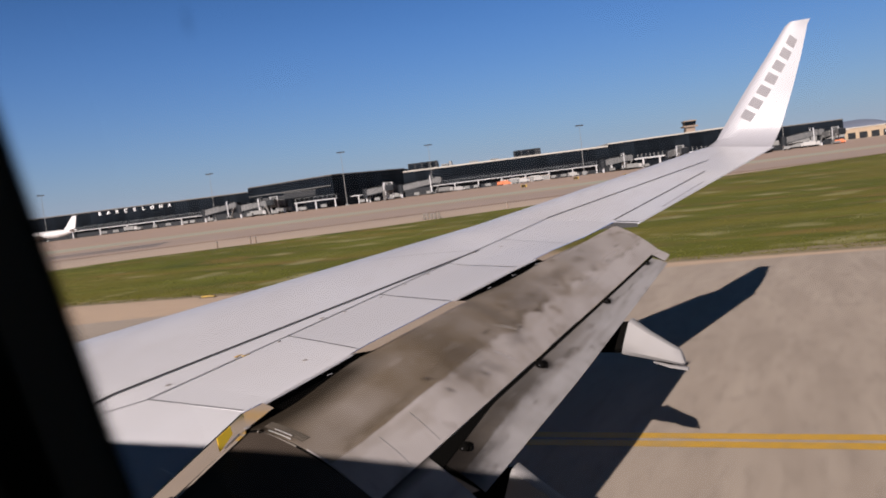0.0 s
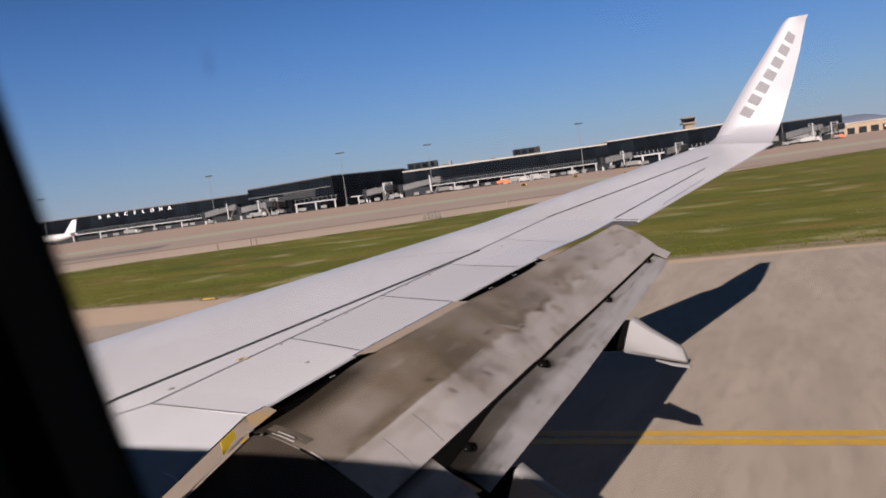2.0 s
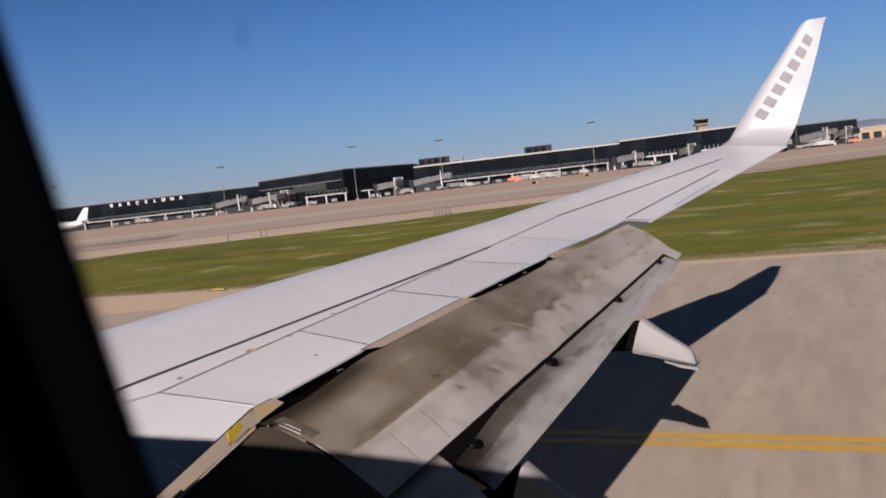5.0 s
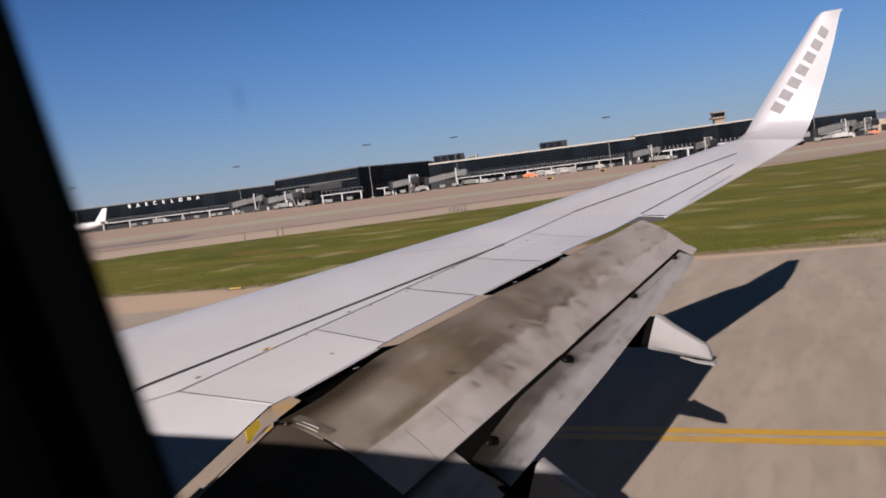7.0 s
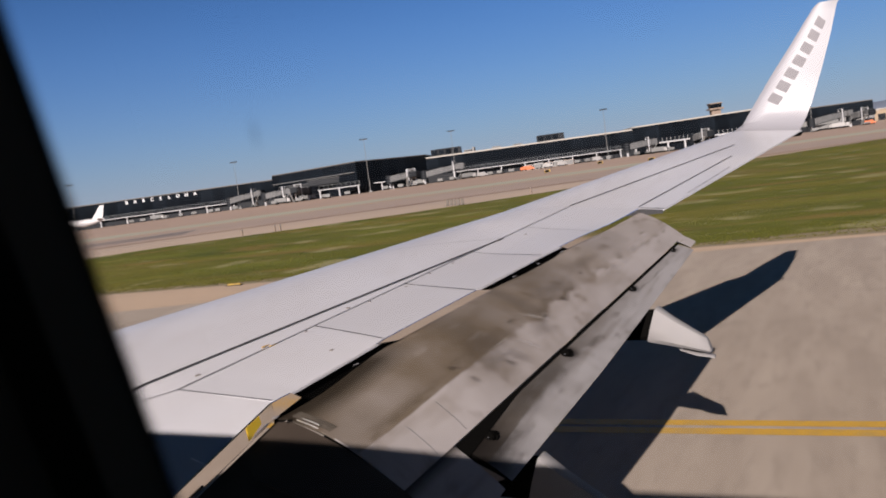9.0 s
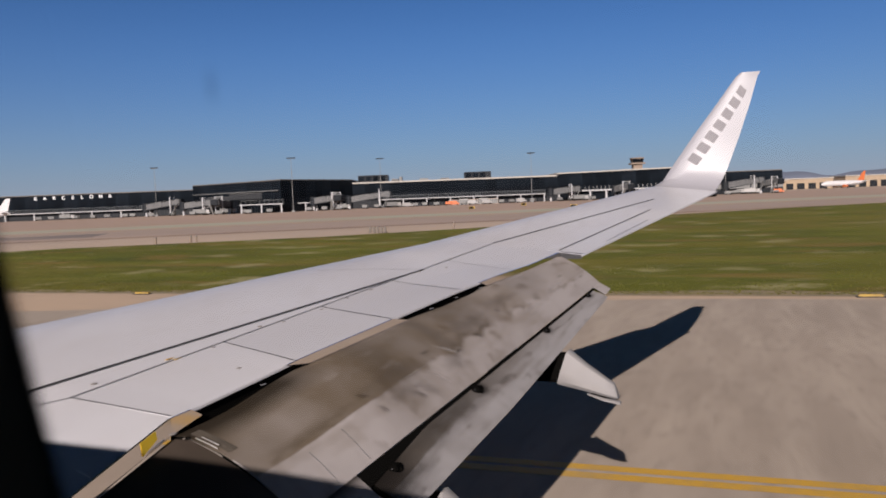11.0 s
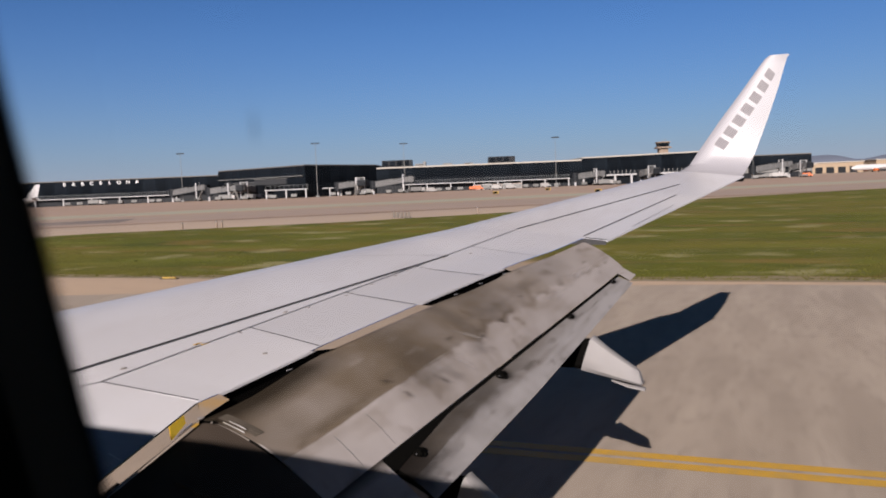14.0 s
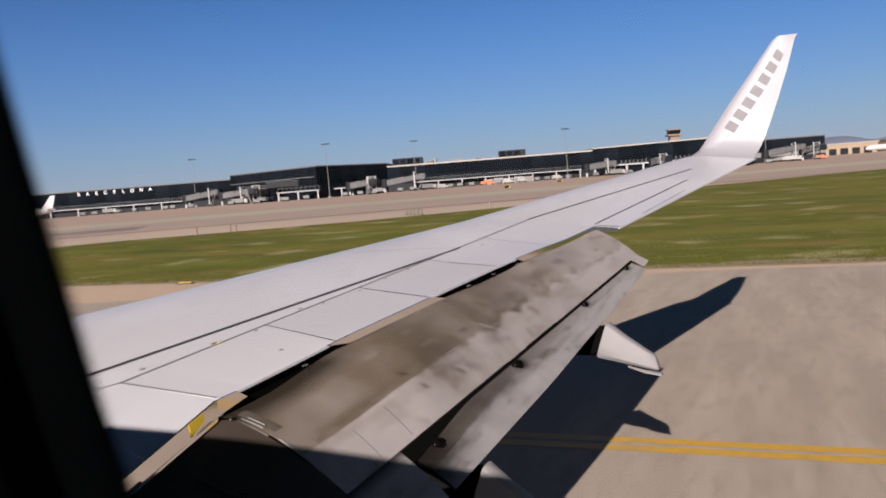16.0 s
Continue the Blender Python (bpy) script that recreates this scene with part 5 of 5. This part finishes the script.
# ---- jet bridges ----
def jet_bridge(length, rise):
    ob = empty("jet_bridge", "pale grey jet bridge on a wheeled leg", "jet bridge", group="jet bridges along the terminal")
    z0 = 3.4
    a, b = Vector((0, 0, z0)), Vector((length, 0, z0 + rise))
    cut = a.lerp(b, 0.55)
    for name, p, q, w, h in (("outer_tunnel", a, cut, 1.5, 2.9), ("inner_tunnel", cut, b, 1.3, 2.5)):
        tunnel = part(name, loft([[(c.x, -w, c.z), (c.x, w, c.z), (c.x, w, c.z + h - 0.25), (c.x, w - 0.3, c.z + h), (c.x, 0.3 - w, c.z + h), (c.x, -w, c.z + h - 0.25)] for c in (p, q)]), M_BRIDGE, ob)
        for side in (-1, 1):
            part("underside_rail", loft([[(c.x, side * w - 0.1, c.z - 0.35), (c.x, side * w + 0.1, c.z - 0.35), (c.x, side * w + 0.1, c.z - 0.02), (c.x, side * w - 0.1, c.z - 0.02)] for c in (p, q)]), M_SHADE, tunnel)
    for i in range(7):
        c = a.lerp(b, (i + 0.5) / 7)
        part("rib", box_bm((c.x - 0.08, -1.56, c.z - 0.1), (c.x + 0.08, 1.56, c.z + 2.95)), M_PALE, ob)
    part("rotunda", tube_bm((0, 0, 2.6), (0, 0, 6.9), 1.9, None, 16), M_SHADE, ob, "dark round pivot housing")
    part("pivot_column", tube_bm((0, 0, 0.0), (0, 0, 2.6), 0.55, None, 12), M_DECK, ob)
    part("cab", box_bm((length - 0.3, -2.1, z0 + rise - 0.4), (length + 2.6, 2.1, z0 + rise + 2.7), 0.3), M_BRIDGE, ob)
    part("cab_window", box_bm((length + 2.5, -1.7, z0 + rise + 0.9), (length + 2.7, 1.7, z0 + rise + 2.2)), M_SHADE, ob)
    part("cab_bellows", box_bm((length + 2.6, -1.9, z0 + rise - 0.2), (length + 3.4, 1.9, z0 + rise + 2.5), 0.2), M_SHADE, ob)
    leg_x = length * 0.84
    for y in (-1.75, 1.75):
        part("leg", box_bm((leg_x - 0.28, y - 0.22, 0.8), (leg_x + 0.28, y + 0.22, z0 + rise * 0.84 + 4.2), 0.05), M_DECK, ob)
        part("wheel", tube_bm((leg_x, y - 0.4, 0.65), (leg_x, y + 0.4, 0.65), 0.65, None, 14), M_DARK, ob)
    part("crosshead", box_bm((leg_x - 0.25, -1.95, z0 + rise * 0.84 + 3.6), (leg_x + 0.25, 1.95, z0 + rise * 0.84 + 4.1), 0.05), M_PALE, ob)
    part("bogie", box_bm((leg_x - 1.1, -2.0, 0.6), (leg_x + 1.1, 2.0, 1.4), 0.1), M_PALE, ob)
    part("stair", loft([[(length - 1.5, -3.3, 0.1), (length - 1.5, -2.3, 0.1), (length - 1.5, -2.3, 0.5), (length - 1.5, -3.3, 0.5)], [(length + 2.0, -3.3, z0 + rise), (length + 2.0, -2.3, z0 + rise), (length + 2.0, -2.3, z0 + rise + 0.4), (length + 2.0, -3.3, z0 + rise + 0.4)]]), M_PALE, ob)
    return ob


bridge = jet_bridge(18.0, 2.4)
bridge.matrix_basis = Matrix.Translation(at(-127, 424)) @ Matrix.Rotation(radians(TURN - 14), 4, "Z")
bridge2 = jet_bridge(13.0, 1.4)
bridge2.matrix_basis = Matrix.Translation(at(-104, 412)) @ Matrix.Rotation(radians(TURN - 6), 4, "Z")
for kind, u, d, turn in ((bridge2, -77, 396, -100), (bridge2, -36, 398, -20), (bridge2, -26, 404, -80), (bridge, -20, 412, 4), (bridge2, 84, 424, 10), (bridge2, 113, 402, -75), (bridge2, 140, 382, -60), (bridge, 176, 425, 6), (bridge2, 196, 428, -75)):
    copy_thing(kind, Matrix.Translation(at(u, d)) @ Matrix.Rotation(radians(TURN + turn), 4, "Z"))


# ---- vehicles and equipment on the apron ----
def wheels(ob, xs_, y, r):
    for x in xs_:
        for s in (-1, 1):
            part("wheel", tube_bm((x, s * y - 0.12, r), (x, s * y + 0.12, r), r, None, 12), M_DARK, ob)


def van(mat, label):
    ob = empty("service_van", label, "van", group="service vehicles on the apron")
    part("body", box_bm((-2.6, -1.0, 0.4), (1.4, 1.0, 2.3), 0.12), mat, ob)
    part("cab", loft([[(1.4, -0.98, 0.4), (1.4, 0.98, 0.4), (1.4, 0.95, 2.2), (1.4, -0.95, 2.2)], [(2.0, -0.95, 0.4), (2.0, 0.95, 0.4), (2.0, 0.85, 1.4), (2.0, -0.85, 1.4)], [(2.8, -0.9, 0.45), (2.8, 0.9, 0.45), (2.8, 0.85, 1.1), (2.8, -0.85, 1.1)]]), mat, ob)
    part("windscreen", box_bm((1.42, -0.8, 1.45), (1.7, 0.8, 2.0)), M_SHADE, ob)
    wheels(ob, (-1.7, 1.8), 0.95, 0.36)
    return ob


def truck(mat, label):
    ob = empty("service_truck", label, "truck", group="service vehicles on the apron")
    part("box", box_bm((-4.0, -1.2, 0.9), (2.0, 1.2, 2.9), 0.06), mat, ob)
    part("cab", box_bm((2.2, -1.15, 0.5), (4.0, 1.15, 2.6), 0.2), M_VEHICLE, ob)
    part("windscreen", box_bm((3.9, -1.0, 1.5), (4.03, 1.0, 2.3)), M_SHADE, ob)
    part("chassis", box_bm((-4.0, -0.8, 0.5), (3.8, 0.8, 0.9)), M_DARK, ob)
    wheels(ob, (-2.8, 2.9), 1.05, 0.48)
    return ob


def cart(mat, label):
    ob = empty("baggage_cart", label, "cart", group="baggage carts on the apron")
    part("bed", box_bm((-1.5, -0.8, 0.45), (1.5, 0.8, 0.6), 0.03), M_DARK, ob)
    part("load", box_bm((-1.4, -0.75, 0.6), (1.4, 0.75, 2.0), 0.1), mat, ob)
    wheels(ob, (-1.0, 1.0), 0.7, 0.25)
    return ob


kinds = [van(M_VEHICLE, "white service van parked on the apron"), truck(M_VEHICLE, "white box truck parked on the apron"), cart(M_PALE, "grey covered baggage cart on the apron"), van(M_ORANGE, "orange service van parked on the apron"), cart(M_ORANGE, "red-orange baggage cart on the apron"), truck(M_PALE, "grey box truck parked on the apron")]
spots = [(-165, 428, 2), (-150, 430, 2), (-118, 405, 2), (-96, 400, 2), (-92, 402, 5), (-62, 372, 2), (-30, 392, 2), (-12, 410, 2), (-6, 412, 2), (2, 414, 5), (9, 416, 0), (13, 418, 2), (24, 416, 2), (30, 414, 4), (33, 415, 3), (38, 416, 2), (43, 418, 0), (58, 420, 2), (63, 420, 2), (68, 421, 0), (97, 410, 5), (126, 392, 2), (131, 390, 0), (170, 405, 2), (188, 420, 1), (201, 418, 3), (-185, 428, 2), (-178, 427, 2), (50, 421, 0), (-140, 429, 2), (-136, 429, 2), (-171, 431, 5), (-158, 432, 2), (-112, 420, 2), (-84, 405, 2), (-79, 402, 5), (-70, 396, 2), (-55, 384, 2), (-38, 394, 2), (-24, 420, 5), (18, 426, 2), (53, 428, 2), (75, 427, 2), (88, 420, 2), (104, 414, 2), (118, 400, 5), (138, 386, 2), (160, 402, 2), (183, 428, 5), (206, 430, 2)]
used = set()
for i, (u, d, k) in enumerate(spots):
    m = Matrix.Translation(at(u, d, 0.012)) @ Matrix.Rotation(radians(TURN + (i * 53) % 60 - 30), 4, "Z")
    if k in used:
        copy_thing(kinds[k], m)
    else:
        kinds[k].matrix_basis = m
        used.add(k)
# pale freight stack
for i in range(5):
    ob = empty("freight_container", "white and pale pink freight container on the apron", "container", at(33 + i * 5.2, 424), "freight containers in a row")
    ob.rotation_euler = (0, 0, radians(TURN))
    part("shell", box_bm((-2.4, -1.2, 0.012), (2.4, 1.2, 2.7 + 0.3 * (i % 2)), 0.06), M_VEHICLE if i % 2 else M_FREIGHT, ob)
    part("door", box_bm((-2.2, -1.27, 0.2), (2.2, -1.2, 2.5)), M_PALE, ob)


# ---- parked airliners ----
def parked_airliner(fin_mat, label, tail_mat):
    ob = empty("parked_airliner", label, "airplane", group="parked airliners")
    rings = []
    for x, r, dz in ((-18.5, 0.25, 0.9), (-17, 0.7, 0.8), (-13, 1.4, 0.35), (-8, 1.95, 0), (0, 1.98, 0), (12, 1.98, 0), (15, 1.8, -0.05), (17.2, 1.3, -0.25), (18.6, 0.6, -0.45), (19.0, 0.1, -0.5)):
        rings.append([(x, r * math.cos(a), 3.6 + dz + r * math.sin(a)) for a in (2 * math.pi * k / 20 for k in range(20))])
    part("fuselage", loft(rings), M_WHITE, ob, smooth=True)
    part("tail_fin", loft([[(-12.0, -0.2, 5.2), (-12.0, 0.2, 5.2), (-17.6, 0.1, 5.4), (-17.6, -0.1, 5.4)], [(-17.0, -0.08, 11.8), (-17.0, 0.08, 11.8), (-19.2, 0.04, 11.8), (-19.2, -0.04, 11.8)]]), fin_mat, ob)
    for s in (-1, 1):
        part("tailplane", loft([[(-14.5, 0.4 * s, 4.6), (-17.5, 0.4 * s, 4.6), (-17.5, 0.4 * s, 4.45), (-14.5, 0.4 * s, 4.45)], [(-17.3, 6.2 * s, 5.1), (-18.7, 6.2 * s, 5.1), (-18.7, 6.2 * s, 5.0), (-17.3, 6.2 * s, 5.0)]]), M_WHITE, ob)
        part("wing", loft([[(4.5, 1.5 * s, 2.6), (-2.8, 1.5 * s, 2.5), (-2.8, 1.5 * s, 2.2), (4.5, 1.5 * s, 2.1)], [(-3.2, 16.5 * s, 4.1), (-5.0, 16.5 * s, 4.1), (-5.0, 16.5 * s, 4.0), (-3.2, 16.5 * s, 3.95)]]), M_WHITE, ob)
        part("engine", tube_bm((4.6, 4.9 * s, 1.7), (1.0, 4.9 * s, 1.8), 1.05, 0.7, 16), tail_mat, ob)
        part("gear", tube_bm((-0.8, 2.8 * s, 0.0), (-0.8, 2.8 * s, 2.4), 0.4, 0.2, 10), M_DARK, ob)
    part("nose_gear", tube_bm((14.4, 0, 0.0), (14.4, 0, 2.2), 0.3, 0.15, 8), M_DARK, ob)
    part("window_row", box_bm((-9.5, -2.0, 3.95), (13.5, -1.9, 4.2)), M_SHADE, ob)
    return ob


plane = parked_airliner(M_WHITE, "white parked airliner by the terminal", M_WHITE)
plane.matrix_basis = Matrix.Translation(at(-209, 408, 0.012)) @ Matrix.Rotation(radians(TURN + 188), 4, "Z")
plane2 = parked_airliner(M_ORANGE, "white and orange airliner parked far across the apron", M_ORANGE)
plane2.matrix_basis = Matrix.Translation(at(315, 575, 0.012)) @ Matrix.Rotation(radians(TURN + 195), 4, "Z")
copy_thing(plane, Matrix.Translation(at(372, 585, 0.012)) @ Matrix.Rotation(radians(TURN + 20), 4, "Z"))
copy_thing(plane2, Matrix.Translation(at(420, 600, 0.012)) @ Matrix.Rotation(radians(TURN + 190), 4, "Z"))

# ---- far sand-coloured hangars and hills ----
for i, (u, d, w, h) in enumerate(((226, 560, 22, 9), (255, 600, 30, 7), (300, 640, 40, 8), (360, 660, 50, 9))):
    ob = building("hangar", u, d, "low sand-coloured building across the apron", group="far hangars")
    part("wall", box_bm((0, 0, 0), (w, 25, h), 0.2), M_SAND, ob)
    part("roof", box_bm((-0.6, -0.6, h), (w + 0.6, 25.6, h + 0.8), 0.1), M_ROOF, ob)
    for j in range(int(w / 9)):
        part("door", box_bm((2 + j * 9, -0.15, 0.012), (8 + j * 9, 0, h * 0.6)), M_SHADE, ob)


def hill_ridge(u0, u1, d, peaks, label, n=80):
    bm = bmesh.new()
    rowsv = []
    for j in range(5):
        r = []
        for i in range(n + 1):
            u = lerp(u0, u1, i / n)
            h = max((hh * math.exp(-((u - c) / w) ** 2) for c, w, hh in peaks), default=0) + 5 * noise.noise((u * 0.01, j, 1)) + 2.5 * noise.noise((u * 0.05, j, 2))
            r.append(bm.verts.new(at(u, d + j * 150, max(0, h * (1 - abs(j - 2) / 2.0)) - 1)))
        rowsv.append(r)
    for a, b in zip(rowsv, rowsv[1:]):
        for i in range(n):
            bm.faces.new((a[i], a[i + 1], b[i + 1], b[i]))
    ob = link("hill", bm, M_HILL, smooth=True)
    return tagged(ob, label, "hill", kind="structure")


hill_ridge(200, 3200, 3000, [(480, 120, 84), (826, 70, 86), (1170, 150, 74), (1450, 280, 60), (2000, 500, 62), (2700, 400, 60)], "hazy blue-grey hills on the horizon")
hill_ridge(-2600, -1500, 3200, [(-1790, 90, 50)], "hazy blue-grey hill on the horizon", 50)

# ---- barriers and posts at the far grass edge ----
for i in range(5):
    ob = empty("barrier_panel", "weathered grey barrier panel at the grass edge", "barrier", (-41.6 + i * 0.62, 92.6 - i * 0.28, 0.012), "row of barrier panels")
    ob.rotation_euler = (0, 0, radians(-22))
    part("board", box_bm((-0.22, -0.05, 0.1), (0.22, 0.05, 0.75), 0.02), M_BARRIER, ob)
    part("foot", box_bm((-0.24, -0.2, 0), (0.24, 0.2, 0.1), 0.02), M_BARRIER, ob)
post = empty("marker_post", "short dark marker post at the grass edge", "post", (-59.5, 75.0, 0.012), "marker posts")
part("stake", box_bm((-0.07, -0.07, 0), (0.07, 0.07, 0.7), 0.01), M_TOWER, post)
part("cap", box_bm((-0.09, -0.09, 0.7), (0.09, 0.09, 0.78), 0.01), M_PALE, post)
for x, y in ((-56.7, 77.4), (-56.1, 77.6), (-33.5, 101.0)):
    copy_thing(post, pose(x, y, 0.012))

# ---- taxi signs ----
def taxi_sign(mat, label, w):
    ob = empty("taxi_sign", label, "sign", group="taxiway signs")
    part("panel", box_bm((-w, -0.12, 0.25), (w, 0.12, 1.05), 0.03), mat, ob)
    for x in (-w * 0.7, w * 0.7):
        part("leg", tube_bm((x, 0, 0), (x, 0, 0.26), 0.05, None, 8), M_DARK, ob)
    part("inscription", box_bm((-w * 0.88, -0.135, 0.34), (w * 0.55, -0.12, 0.96)), M_DARK, ob, "plain dark bar")
    return ob


SIGN_AT = [Vector((-73.0, 236.0, 0.012)), Vector((-67.0, 278.0, 0.012)), Vector((-37.0, 208.0, 0.012))]
s1 = taxi_sign(M_MARKER, "yellow and black taxiway sign on the apron edge", 0.9)
s1.matrix_basis = Matrix.Translation(SIGN_AT[0]) @ Matrix.Rotation(radians(TURN), 4, "Z")
for p in SIGN_AT[1:]:
    copy_thing(s1, Matrix.Translation(p) @ Matrix.Rotation(radians(TURN), 4, "Z"))
